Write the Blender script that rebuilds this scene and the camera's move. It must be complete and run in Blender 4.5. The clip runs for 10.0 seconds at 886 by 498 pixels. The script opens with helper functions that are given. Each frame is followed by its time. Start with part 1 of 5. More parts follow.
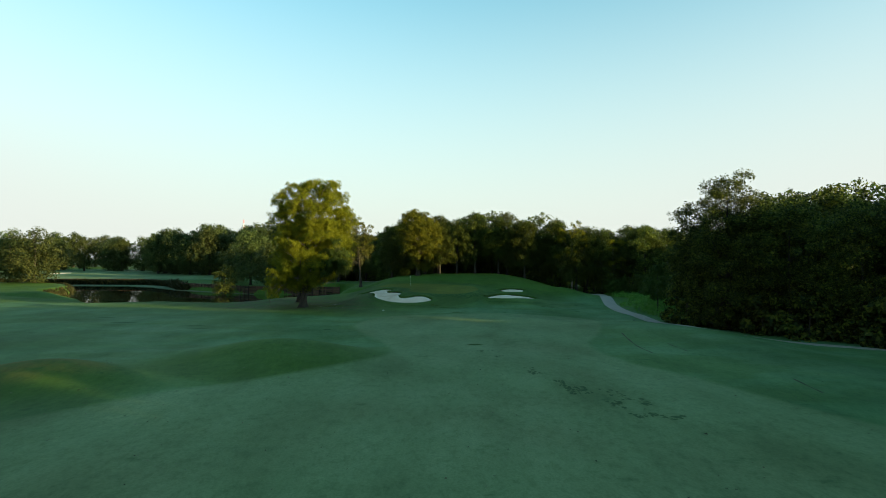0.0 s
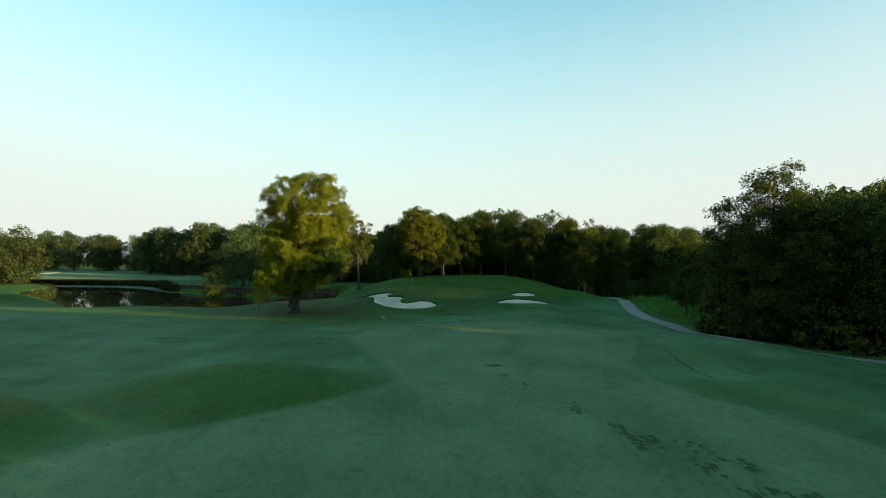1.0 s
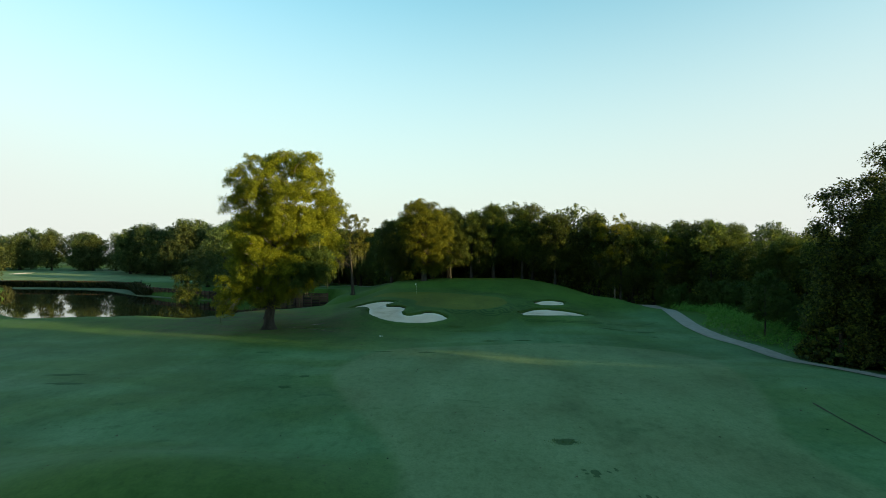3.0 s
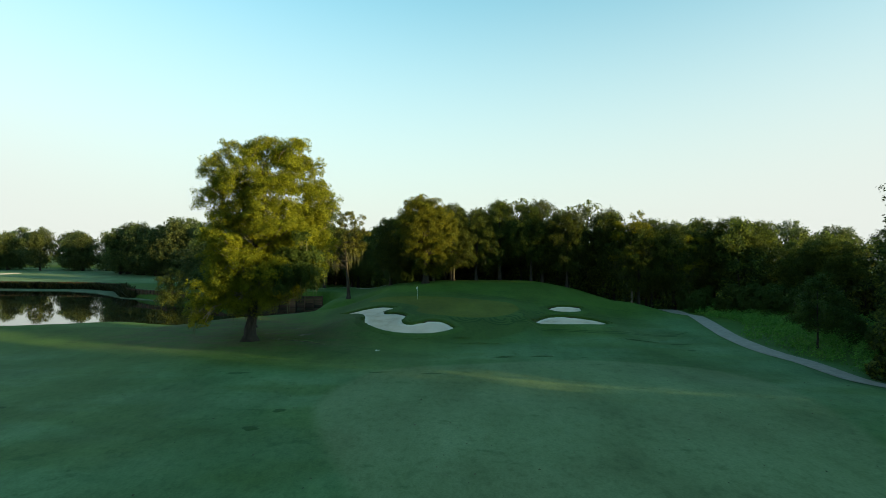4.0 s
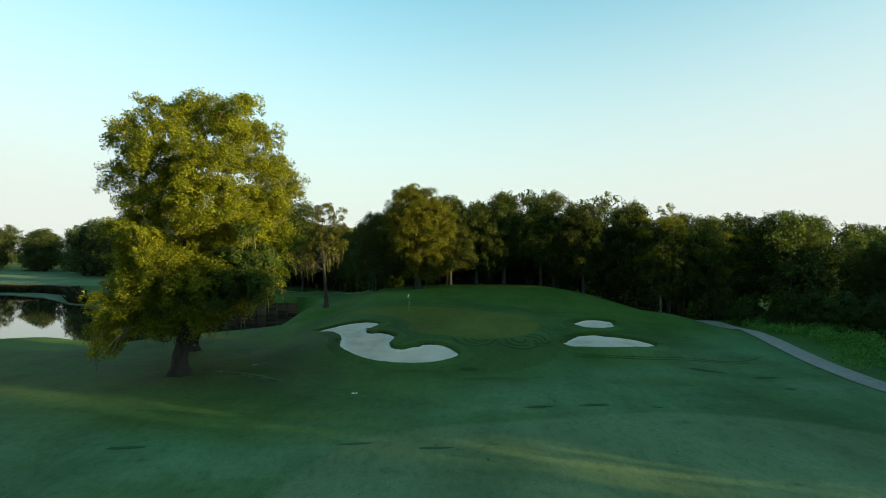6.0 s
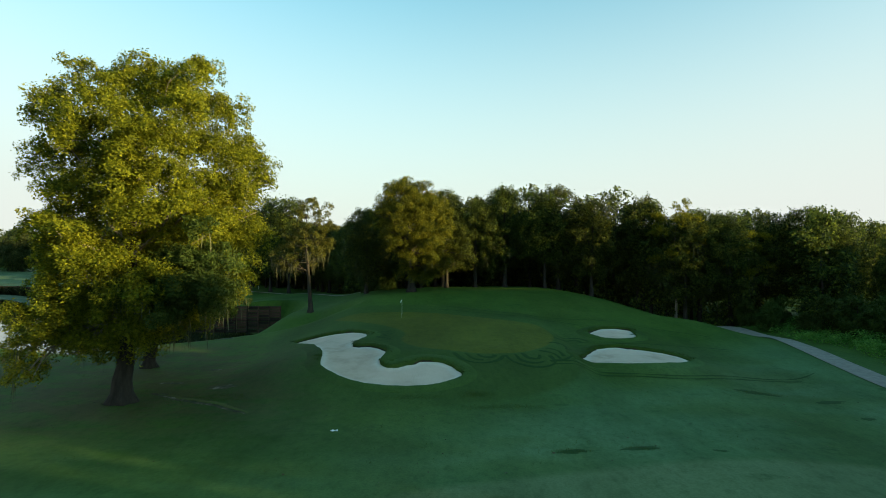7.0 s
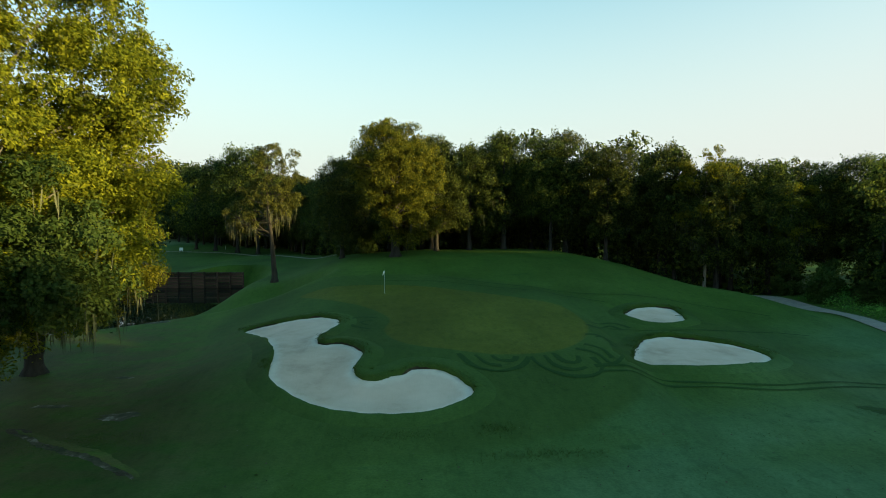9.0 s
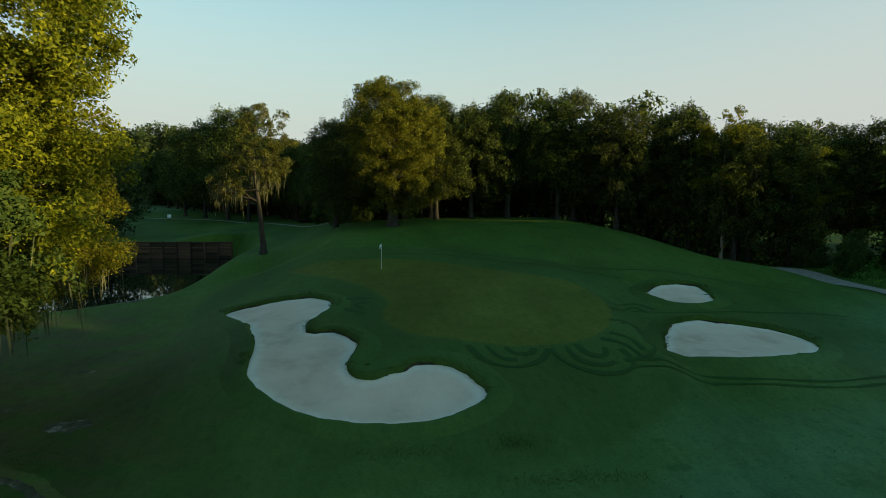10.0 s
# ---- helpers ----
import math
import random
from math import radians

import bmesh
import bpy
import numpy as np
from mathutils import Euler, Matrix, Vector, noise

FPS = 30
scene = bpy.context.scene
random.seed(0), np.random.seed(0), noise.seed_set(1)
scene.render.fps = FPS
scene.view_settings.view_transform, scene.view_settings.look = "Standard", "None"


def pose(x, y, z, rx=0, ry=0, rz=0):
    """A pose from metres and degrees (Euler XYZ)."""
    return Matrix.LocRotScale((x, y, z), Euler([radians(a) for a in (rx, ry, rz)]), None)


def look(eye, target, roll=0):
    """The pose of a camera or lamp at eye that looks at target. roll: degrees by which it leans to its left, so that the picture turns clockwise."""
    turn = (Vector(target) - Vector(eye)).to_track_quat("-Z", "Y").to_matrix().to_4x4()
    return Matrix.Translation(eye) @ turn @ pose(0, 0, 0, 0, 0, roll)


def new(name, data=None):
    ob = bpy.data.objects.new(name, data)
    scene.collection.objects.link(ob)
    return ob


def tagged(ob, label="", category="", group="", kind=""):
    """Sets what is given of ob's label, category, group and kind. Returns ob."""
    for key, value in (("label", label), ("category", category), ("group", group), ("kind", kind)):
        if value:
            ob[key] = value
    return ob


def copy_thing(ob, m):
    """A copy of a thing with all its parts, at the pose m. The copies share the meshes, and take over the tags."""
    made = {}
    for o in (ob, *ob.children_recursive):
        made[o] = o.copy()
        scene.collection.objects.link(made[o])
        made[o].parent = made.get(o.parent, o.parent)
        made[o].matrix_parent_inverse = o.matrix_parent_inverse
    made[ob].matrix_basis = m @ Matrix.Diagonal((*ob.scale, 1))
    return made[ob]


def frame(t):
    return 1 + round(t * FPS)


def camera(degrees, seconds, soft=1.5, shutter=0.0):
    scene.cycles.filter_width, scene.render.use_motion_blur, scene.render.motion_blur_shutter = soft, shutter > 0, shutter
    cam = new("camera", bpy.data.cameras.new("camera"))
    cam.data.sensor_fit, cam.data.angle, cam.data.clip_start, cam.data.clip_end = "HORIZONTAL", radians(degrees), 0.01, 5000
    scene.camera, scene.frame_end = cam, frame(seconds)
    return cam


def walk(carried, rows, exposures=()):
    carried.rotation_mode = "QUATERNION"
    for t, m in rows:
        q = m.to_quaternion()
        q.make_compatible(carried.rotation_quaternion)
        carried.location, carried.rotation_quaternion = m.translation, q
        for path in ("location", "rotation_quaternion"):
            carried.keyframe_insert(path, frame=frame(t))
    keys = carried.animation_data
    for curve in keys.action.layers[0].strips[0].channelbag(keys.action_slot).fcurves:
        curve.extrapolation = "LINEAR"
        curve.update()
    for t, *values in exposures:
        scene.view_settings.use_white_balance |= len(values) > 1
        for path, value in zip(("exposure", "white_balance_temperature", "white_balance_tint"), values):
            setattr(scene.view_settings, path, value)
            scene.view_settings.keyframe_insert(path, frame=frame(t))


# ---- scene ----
cam = camera(70.8, 10.0, soft=0.85, shutter=0.3)
METRES, EYE, TILT, LEAN, TURN = 93.46, 10.0, 0.0, 0.0, 0.0
ROWS = [
    (0.0, 0.0, 0.0, 0.0, -0.0, 0.91, -0.08),
    (0.5, -0.0066, 0.0553, 0.0025, -0.04, 0.87, -0.1),
    (1.0, -0.0133, 0.1158, 0.0046, -0.08, 0.81, -0.14),
    (1.5, -0.0194, 0.1767, 0.0055, -0.13, 0.76, -0.15),
    (2.0, -0.025, 0.2366, 0.0059, -0.18, 0.75, -0.2),
    (2.5, -0.0298, 0.2945, 0.0062, -0.2, 0.77, -0.24),
    (4.0, -0.0412, 0.4623, 0.0095, -0.25, 0.71, -0.3),
    (4.5, -0.0445, 0.5157, 0.0105, -0.27, 0.69, -0.32),
    (5.0, -0.0478, 0.5686, 0.0109, -0.46, 0.7, -0.33),
    (5.5, -0.0511, 0.6206, 0.0115, -0.94, 0.67, -0.34),
    (7.0, -0.0586, 0.773, 0.0135, -2.1, 0.56, -0.33),
    (7.5, -0.0602, 0.8208, 0.0145, -2.66, 0.46, -0.28),
    (8.0, -0.0618, 0.8652, 0.0155, -3.29, 0.28, -0.25),
    (8.5, -0.0631, 0.9047, 0.0171, -3.64, -1.22, -0.21),
    (9.0, -0.0644, 0.9401, 0.0184, -3.81, -3.63, -0.17),
    (9.5, -0.0656, 0.9707, 0.0198, -4.0, -5.64, -0.18),
    (10.0, -0.0662, 0.9972, 0.0211, -4.15, -6.91, -0.16),
]
EXPOSURES = [(0.0, 1.56), (9.2, 1.56), (9.5, 1.52), (10.0, 1.10)]
walk(cam, [(t, pose(0, 0, EYE, TILT, LEAN, TURN) @ pose(METRES * x, METRES * y, METRES * z, 90 + pitch, roll, yaw)) for t, x, y, z, yaw, pitch, roll in ROWS], EXPOSURES)

# ---- world, sun and exposure ----
SUN_AZ, SUN_EL = 114.5, 8.5          # degrees, clockwise from +y
world = bpy.data.worlds.new("sky")
scene.world = world
world.use_nodes = True
wn = world.node_tree.nodes
sky = wn.new("ShaderNodeTexSky")
sky.sky_type = "NISHITA"
sky.sun_disc = False
sky.sun_elevation, sky.sun_rotation = radians(SUN_EL), radians(SUN_AZ)
sky.air_density, sky.dust_density, sky.ozone_density, sky.altitude = 1.0, 1.0, 1.0, 0.0
wl = world.node_tree.links
wn["Background"].inputs["Strength"].default_value = 0.05
tint = wn.new("ShaderNodeMix")                       # clear blue-green morning air
tint.data_type, tint.blend_type = "RGBA", "MULTIPLY"
tint.inputs[0].default_value = 1.0
tint.inputs[7].default_value = (1.45, 2.72, 2.58, 1)
wl.new(sky.outputs[0], tint.inputs[6])
where = wn.new("ShaderNodeTexCoord")
split = wn.new("ShaderNodeSeparateXYZ")
wl.new(where.outputs["Generated"], split.inputs[0])
low = wn.new("ShaderNodeMapRange")
low.interpolation_type = "SMOOTHSTEP"
low.inputs[1].default_value, low.inputs[2].default_value = 0.52, -0.02
low.inputs[3].default_value, low.inputs[4].default_value = 0.0, 0.97
side = wn.new("ShaderNodeMath")                      # the haze stands higher towards the sun and opposite it
side.operation = "MULTIPLY"
wl.new(split.outputs["X"], side.inputs[0])
wl.new(split.outputs["X"], side.inputs[1])
lift = wn.new("ShaderNodeMath")
lift.operation = "MULTIPLY_ADD"
lift.inputs[1].default_value = -0.2
wl.new(side.outputs[0], lift.inputs[0])
wl.new(split.outputs["Z"], lift.inputs[2])
wl.new(lift.outputs[0], low.inputs[0])
haze = wn.new("ShaderNodeMix")                       # pale haze all round the horizon
haze.data_type = "RGBA"
haze.inputs[7].default_value = (5.6, 5.85, 5.55, 1)
wl.new(low.outputs[0], haze.inputs[0])
wl.new(tint.outputs[2], haze.inputs[6])
wl.new(haze.outputs[2], wn["Background"].inputs["Color"])

sun_dir = Vector((math.sin(radians(SUN_AZ)) * math.cos(radians(SUN_EL)), math.cos(radians(SUN_AZ)) * math.cos(radians(SUN_EL)), math.sin(radians(SUN_EL))))
sun = new("sun", bpy.data.lights.new("sun", "SUN"))
sun.data.energy, sun.data.angle, sun.data.color = 5.0, radians(0.6), (1.0, 0.80, 0.36)
sun.matrix_world = look(sun_dir * 300, (0, 0, 0))


# ---- materials ----
def material(name, rough=0.8):
    m = bpy.data.materials.new(name)
    m.use_nodes = True
    n = m.node_tree.nodes
    n["Principled BSDF"].inputs["Roughness"].default_value = rough
    return m, n, m.node_tree.links, n["Principled BSDF"]


def noise_node(n, l, scale, detail=4, rough=0.6, coords="Object", stretch=None):
    tc = n.new("ShaderNodeTexCoord")
    t = n.new("ShaderNodeTexNoise")
    t.inputs["Scale"].default_value, t.inputs["Detail"].default_value, t.inputs["Roughness"].default_value = scale, detail, rough
    if stretch:
        mp = n.new("ShaderNodeMapping")
        mp.inputs["Scale"].default_value = stretch
        l.new(tc.outputs[coords], mp.inputs[0])
        l.new(mp.outputs[0], t.inputs["Vector"])
    else:
        l.new(tc.outputs[coords], t.inputs["Vector"])
    return t.outputs["Fac"]


def ramp(n, l, fac, stops):
    r = n.new("ShaderNodeValToRGB")
    while len(r.color_ramp.elements) < len(stops):
        r.color_ramp.elements.new(0.5)
    for e, (p, c) in zip(r.color_ramp.elements, stops):
        e.position, e.color = p, (*c, 1)
    l.new(fac, r.inputs[0])
    return r.outputs["Color"]


def mix(n, l, fac, a, b, kind="MIX"):
    m = n.new("ShaderNodeMix")
    m.data_type, m.blend_type = "RGBA", kind
    for sock, v in ((m.inputs[0], fac), (m.inputs[6], a), (m.inputs[7], b)):
        if isinstance(v, (int, float)):
            sock.default_value = v
        elif isinstance(v, tuple):
            sock.default_value = (*v, 1)
        else:
            l.new(v, sock)
    return m.outputs[2]


def attribute(n, name):
    a = n.new("ShaderNodeAttribute")
    a.attribute_name = name
    return a.outputs["Fac"]


def span(n, l, v, a, b):
    """0 at a, 1 at b."""
    m = n.new("ShaderNodeMapRange")
    m.inputs[1].default_value, m.inputs[2].default_value = a, b
    m.interpolation_type = "SMOOTHSTEP"
    l.new(v, m.inputs[0])
    return m.outputs[0]


def maths(n, l, op, a, b):
    m = n.new("ShaderNodeMath")
    m.operation = op
    for i, v in enumerate((a, b)):
        if isinstance(v, (int, float)):
            m.inputs[i].default_value = v
        else:
            l.new(v, m.inputs[i])
    return m.outputs[0]


def bumped(n, l, bsdf, height, strength, distance):
    b = n.new("ShaderNodeBump")
    b.inputs["Strength"].default_value, b.inputs["Distance"].default_value = strength, distance
    l.new(height, b.inputs["Height"])
    l.new(b.outputs[0], bsdf.inputs["Normal"])


def grass_material(name, tracks=False):
    """Dewy turf: rough, fairway, collar and putting green by the mown lines of the land."""
    m, n, l, p = material(name, 0.75)
    big = noise_node(n, l, 0.045, 5, 0.6)
    mid = noise_node(n, l, 0.35, 5, 0.65, stretch=(1, 1.6, 1))
    fine = noise_node(n, l, 7.0, 3, 0.7)
    dark = ramp(n, l, big, [(0.3, (0.037, 0.080, 0.010)), (0.5, (0.052, 0.100, 0.015)), (0.7, (0.068, 0.116, 0.022))])
    dewy = ramp(n, l, big, [(0.3, (0.058, 0.132, 0.049)), (0.5, (0.080, 0.156, 0.067)), (0.7, (0.108, 0.180, 0.088))])
    wet = noise_node(n, l, 0.11, 4, 0.6, stretch=(0.7, 1.3, 1))
    dew = maths(n, l, "MULTIPLY", span(n, l, attribute(n, "dew"), 7, -7), maths(n, l, "ADD", maths(n, l, "MULTIPLY", span(n, l, wet, 0.38, 0.60), 0.5), 0.5))
    rough = mix(n, l, dew, dark, dewy)
    fair = ramp(n, l, big, [(0.3, (0.102, 0.156, 0.066)), (0.5, (0.119, 0.173, 0.079)), (0.7, (0.140, 0.188, 0.092))])
    green = ramp(n, l, mid, [(0.3, (0.080, 0.092, 0.011)), (0.7, (0.098, 0.106, 0.016))])
    col = mix(n, l, span(n, l, attribute(n, "fairway"), 0.6, -0.6), rough, fair)
    lush = maths(n, l, "MULTIPLY", span(n, l, attribute(n, "lush"), 4.5, -4.5), span(n, l, attribute(n, "fairway"), -0.5, 1.0))
    lush = maths(n, l, "MULTIPLY", lush, maths(n, l, "ADD", maths(n, l, "MULTIPLY", span(n, l, wet, 0.60, 0.42), 0.6), 0.4))
    col = mix(n, l, maths(n, l, "MULTIPLY", lush, 0.8), col, ramp(n, l, mid, [(0.35, (0.034, 0.076, 0.016)), (0.65, (0.064, 0.112, 0.032))]))
    # warm patch on the left mound: low sunlight put into the turf colour
    dry_or_sunlit = maths(n, l, "MULTIPLY", span(n, l, attribute(n, "dry_or_sunlit"), 1.0, -2.5), span(n, l, mid, 0.35, 0.6))
    col = mix(n, l, maths(n, l, "MULTIPLY", dry_or_sunlit, 0.7), col, (0.135, 0.105, 0.022))
    patch = span(n, l, mid, 0.60, 0.72)
    col = mix(n, l, maths(n, l, "MULTIPLY", patch, 0.45), col, (0.018, 0.062, 0.016))
    col = mix(n, l, span(n, l, attribute(n, "apron"), 0.6, -0.6), col, (0.048, 0.088, 0.018))
    col = mix(n, l, span(n, l, attribute(n, "green"), 0.15, -0.15), col, green)
    bare = maths(n, l, "MULTIPLY", span(n, l, attribute(n, "shade_ground"), 6, -6), span(n, l, mid, 0.36, 0.60))
    col = mix(n, l, maths(n, l, "MULTIPLY", bare, 0.8), col, (0.070, 0.064, 0.026))
    bands = noise_node(n, l, 0.16, 5, 0.6, stretch=(1.5, 0.55, 1))
    col = mix(n, l, 0.8, col, ramp(n, l, bands, [(0.3, (0.72, 0.74, 0.70)), (0.5, (1, 1, 1)), (0.7, (1.25, 1.2, 1.28))]), "MULTIPLY")
    broad = noise_node(n, l, 0.075, 3, 0.5, stretch=(1.0, 0.8, 1))
    col = mix(n, l, 0.8, col, ramp(n, l, broad, [(0.36, (0.84, 0.80, 0.76)), (0.5, (1, 1, 1)), (0.64, (1.12, 1.12, 1.14))]), "MULTIPLY")
    tufts = noise_node(n, l, 1.7, 5, 0.7, stretch=(1.3, 0.7, 1))
    col = mix(n, l, 0.45, col, ramp(n, l, tufts, [(0.32, (0.50, 0.58, 0.50)), (0.48, (1, 1, 1)), (0.68, (1.30, 1.22, 1.25))]), "MULTIPLY")
    col = mix(n, l, maths(n, l, "MULTIPLY", span(n, l, fine, 0.35, 0.7), 0.28), col, (0.014, 0.045, 0.013))
    if tracks:
        col = mix(n, l, 0.7, col, (0.014, 0.044, 0.010))
    l.new(col, p.inputs["Base Color"])
    p.inputs["Specular IOR Level"].default_value = 0.05
    bumped(n, l, p, mix(n, l, 0.5, fine, mid), 0.5, 0.06)
    return m


def plain_material(name, stops, scale, rough=0.85, detail=5, relief=0.3, dist=0.02, stretch=None, spec=0.3, metal=0.0):
    m, n, l, p = material(name, rough)
    f = noise_node(n, l, scale, detail, 0.65, stretch=stretch)
    l.new(ramp(n, l, f, stops), p.inputs["Base Color"])
    p.inputs["Specular IOR Level"].default_value = spec
    p.inputs["Metallic"].default_value = metal
    bumped(n, l, p, noise_node(n, l, scale * 4, 4, 0.7, stretch=stretch), relief, dist)
    return m


def leaf_material(name, dark, light, through_light=0.35, middle=0.5):
    m, n, l, p = material(name, 0.55)
    geo = n.new("ShaderNodeNewGeometry")
    info = n.new("ShaderNodeObjectInfo")
    c = ramp(n, l, geo.outputs["Random Per Island"], [(0.0, dark), (0.6, tuple(a + (b - a) * middle for a, b in zip(dark, light))), (1.0, light)])
    h = n.new("ShaderNodeHueSaturation")
    l.new(c, h.inputs["Color"])
    l.new(maths(n, l, "ADD", maths(n, l, "MULTIPLY", info.outputs["Random"], 0.03), 0.487), h.inputs["Hue"])
    l.new(maths(n, l, "ADD", maths(n, l, "MULTIPLY", info.outputs["Random"], 0.4), 0.8), h.inputs["Value"])
    l.new(h.outputs[0], p.inputs["Base Color"])
    p.inputs["Specular IOR Level"].default_value = 0.08
    tr = n.new("ShaderNodeBsdfTranslucent")
    l.new(h.outputs[0], tr.inputs["Color"])
    mx = n.new("ShaderNodeMixShader")
    mx.inputs[0].default_value = through_light
    l.new(p.outputs[0], mx.inputs[1])
    l.new(tr.outputs[0], mx.inputs[2])
    l.new(mx.outputs[0], n["Material Output"].inputs["Surface"])
    return m


GRASS = grass_material("turf")
TRACK = grass_material("turf_driven_on", True)


def sand_material():
    m, n, l, p = material("bunker_sand", 0.95)
    f = noise_node(n, l, 0.24, 7, 0.65)
    damp = ramp(n, l, f, [(0.34, (0.44, 0.32, 0.24)), (0.46, (0.56, 0.42, 0.325)), (0.64, (0.64, 0.49, 0.39))])
    dry_or_sunlit = ramp(n, l, f, [(0.3, (0.66, 0.55, 0.46)), (0.7, (0.76, 0.65, 0.55))])
    edge = maths(n, l, "ADD", attribute(n, "rim"), maths(n, l, "MULTIPLY", noise_node(n, l, 1.3, 4, 0.6), 0.9))
    l.new(mix(n, l, span(n, l, edge, 1.35, 0.55), damp, dry_or_sunlit), p.inputs["Base Color"])
    p.inputs["Specular IOR Level"].default_value = 0.2
    lines = noise_node(n, l, 1.0, 5, 0.7, stretch=(9, 1.2, 1))
    bumped(n, l, p, mix(n, l, 0.6, noise_node(n, l, 1.4, 5, 0.7), lines), 0.7, 0.04)
    return m


SAND = sand_material()
FAR_SAND = plain_material("far_sand", [(0.3, (0.55, 0.42, 0.33)), (0.7, (0.7, 0.56, 0.46))], 0.3, 0.95, 5, 0.4, 0.03)
SOIL = plain_material("bare_soil", [(0.40, (0.022, 0.032, 0.012)), (0.54, (0.06, 0.055, 0.034)), (0.66, (0.24, 0.225, 0.19))], 0.9, 0.95, 6, 0.6, 0.05)
EARTH = plain_material("dark_earth", [(0.3, (0.016, 0.017, 0.008)), (0.55, (0.035, 0.028, 0.014)), (0.75, (0.085, 0.060, 0.032))], 3.0, 0.95, 6, 0.8, 0.05)
ASPHALT = plain_material("worn_path", [(0.3, (0.195, 0.165, 0.140)), (0.7, (0.300, 0.258, 0.222))], 1.5, 0.9, 6, 0.3, 0.01)
SHELF = plain_material("thin_pale_turf", [(0.3, (0.055, 0.085, 0.045)), (0.5, (0.095, 0.125, 0.075)), (0.7, (0.13, 0.15, 0.10))], 0.25, 0.85, 5, 0.3, 0.02, spec=0.05)
TIMBER = plain_material("weathered_timber", [(0.3, (0.020, 0.012, 0.008)), (0.7, (0.082, 0.044, 0.028))], 1.2, 0.85, 5, 0.5, 0.02, stretch=(0.3, 1, 6))
n_ = TIMBER.node_tree.nodes                          # each plank has weathered differently
l_ = TIMBER.node_tree.links
old = n_["Principled BSDF"].inputs["Base Color"].links[0].from_socket
varied = n_.new("ShaderNodeHueSaturation")
l_.new(old, varied.inputs["Color"])
l_.new(maths(n_, l_, "ADD", maths(n_, l_, "MULTIPLY", n_.new("ShaderNodeObjectInfo").outputs["Random"], 1.5), 0.35), varied.inputs["Value"])
l_.new(varied.outputs[0], n_["Principled BSDF"].inputs["Base Color"])
BARK = plain_material("bark", [(0.3, (0.013, 0.011, 0.009)), (0.7, (0.046, 0.039, 0.031))], 3.0, 0.95, 6, 0.9, 0.06, stretch=(1, 1, 0.25))
PALE_BARK = plain_material("pale_bark", [(0.3, (0.09, 0.078, 0.06)), (0.7, (0.27, 0.24, 0.19))], 3.0, 0.9, 6, 0.7, 0.04, stretch=(1, 1, 0.3))
WHITE = plain_material("white_paint", [(0.3, (0.72, 0.72, 0.70)), (0.7, (0.82, 0.82, 0.80))], 2.0, 0.5, 2, 0.05, 0.002)
RED = plain_material("red_paint", [(0.3, (0.55, 0.08, 0.04)), (0.7, (0.65, 0.11, 0.06))], 2.0, 0.5, 2, 0.05, 0.002)
LEAF_OLIVE = leaf_material("oak_leaf", (0.063, 0.080, 0.008), (0.238, 0.230, 0.014), 0.50)
LEAF_DARK = leaf_material("wood_leaf", (0.012, 0.025, 0.010), (0.150, 0.178, 0.026), 0.48, 0.32)
LEAF_MOSSY = leaf_material("mossy_leaf", (0.018, 0.028, 0.008), (0.190, 0.180, 0.030), 0.42, 0.4)
LEAF_EDGE = leaf_material("edge_oak_leaf", (0.026, 0.044, 0.009), (0.255, 0.250, 0.020), 0.5, 0.40)
# green of bushes and young oaks; stands for shade in the great oak's crown
LEAF_FRESH_AND_SHADED = leaf_material("shade_leaf", (0.026, 0.050, 0.011), (0.064, 0.092, 0.017), 0.35)
LEAF_FAR = leaf_material("far_leaf", (0.026, 0.046, 0.017), (0.105, 0.122, 0.034), 0.4, 0.45)
LEAF_WEED = leaf_material("weed_leaf", (0.06, 0.155, 0.022), (0.14, 0.28, 0.05))
BLADE = leaf_material("grass_blade", (0.034, 0.070, 0.012), (0.080, 0.115, 0.026), 0.3)
# reed colour kept near black to stand for shade on the far wall
REED_SHADED = leaf_material("shaded_reed_blade", (0.010, 0.016, 0.005), (0.050, 0.050, 0.020), 0.15)
LITTER = leaf_material("dry_leaf", (0.015, 0.018, 0.008), (0.10, 0.085, 0.05), 0.1)
MOSS = leaf_material("hanging_moss", (0.055, 0.060, 0.032), (0.115, 0.115, 0.062), 0.25)

WATER_M, n_, l_, p_ = material("still_water", 0.02)
p_.inputs["Base Color"].default_value = (0.010, 0.013, 0.009, 1)
p_.inputs["IOR"].default_value = 1.33
p_.inputs["Specular IOR Level"].default_value = 0.5
bumped(n_, l_, p_, noise_node(n_, l_, 1.2, 3, 0.6), 0.025, 0.03)


# ---- mesh helpers ----
def mesh_object(name, verts, faces, mat, parent=None, label="", smooth=False):
    me = bpy.data.meshes.new(name)
    me.from_pydata([tuple(v) for v in verts], [], [tuple(f) for f in faces])
    if smooth:
        me.shade_smooth()
    me.materials.append(mat)
    ob = new(name, me)
    if parent is not None:
        ob.parent = parent
    return tagged(ob, label) if label else ob


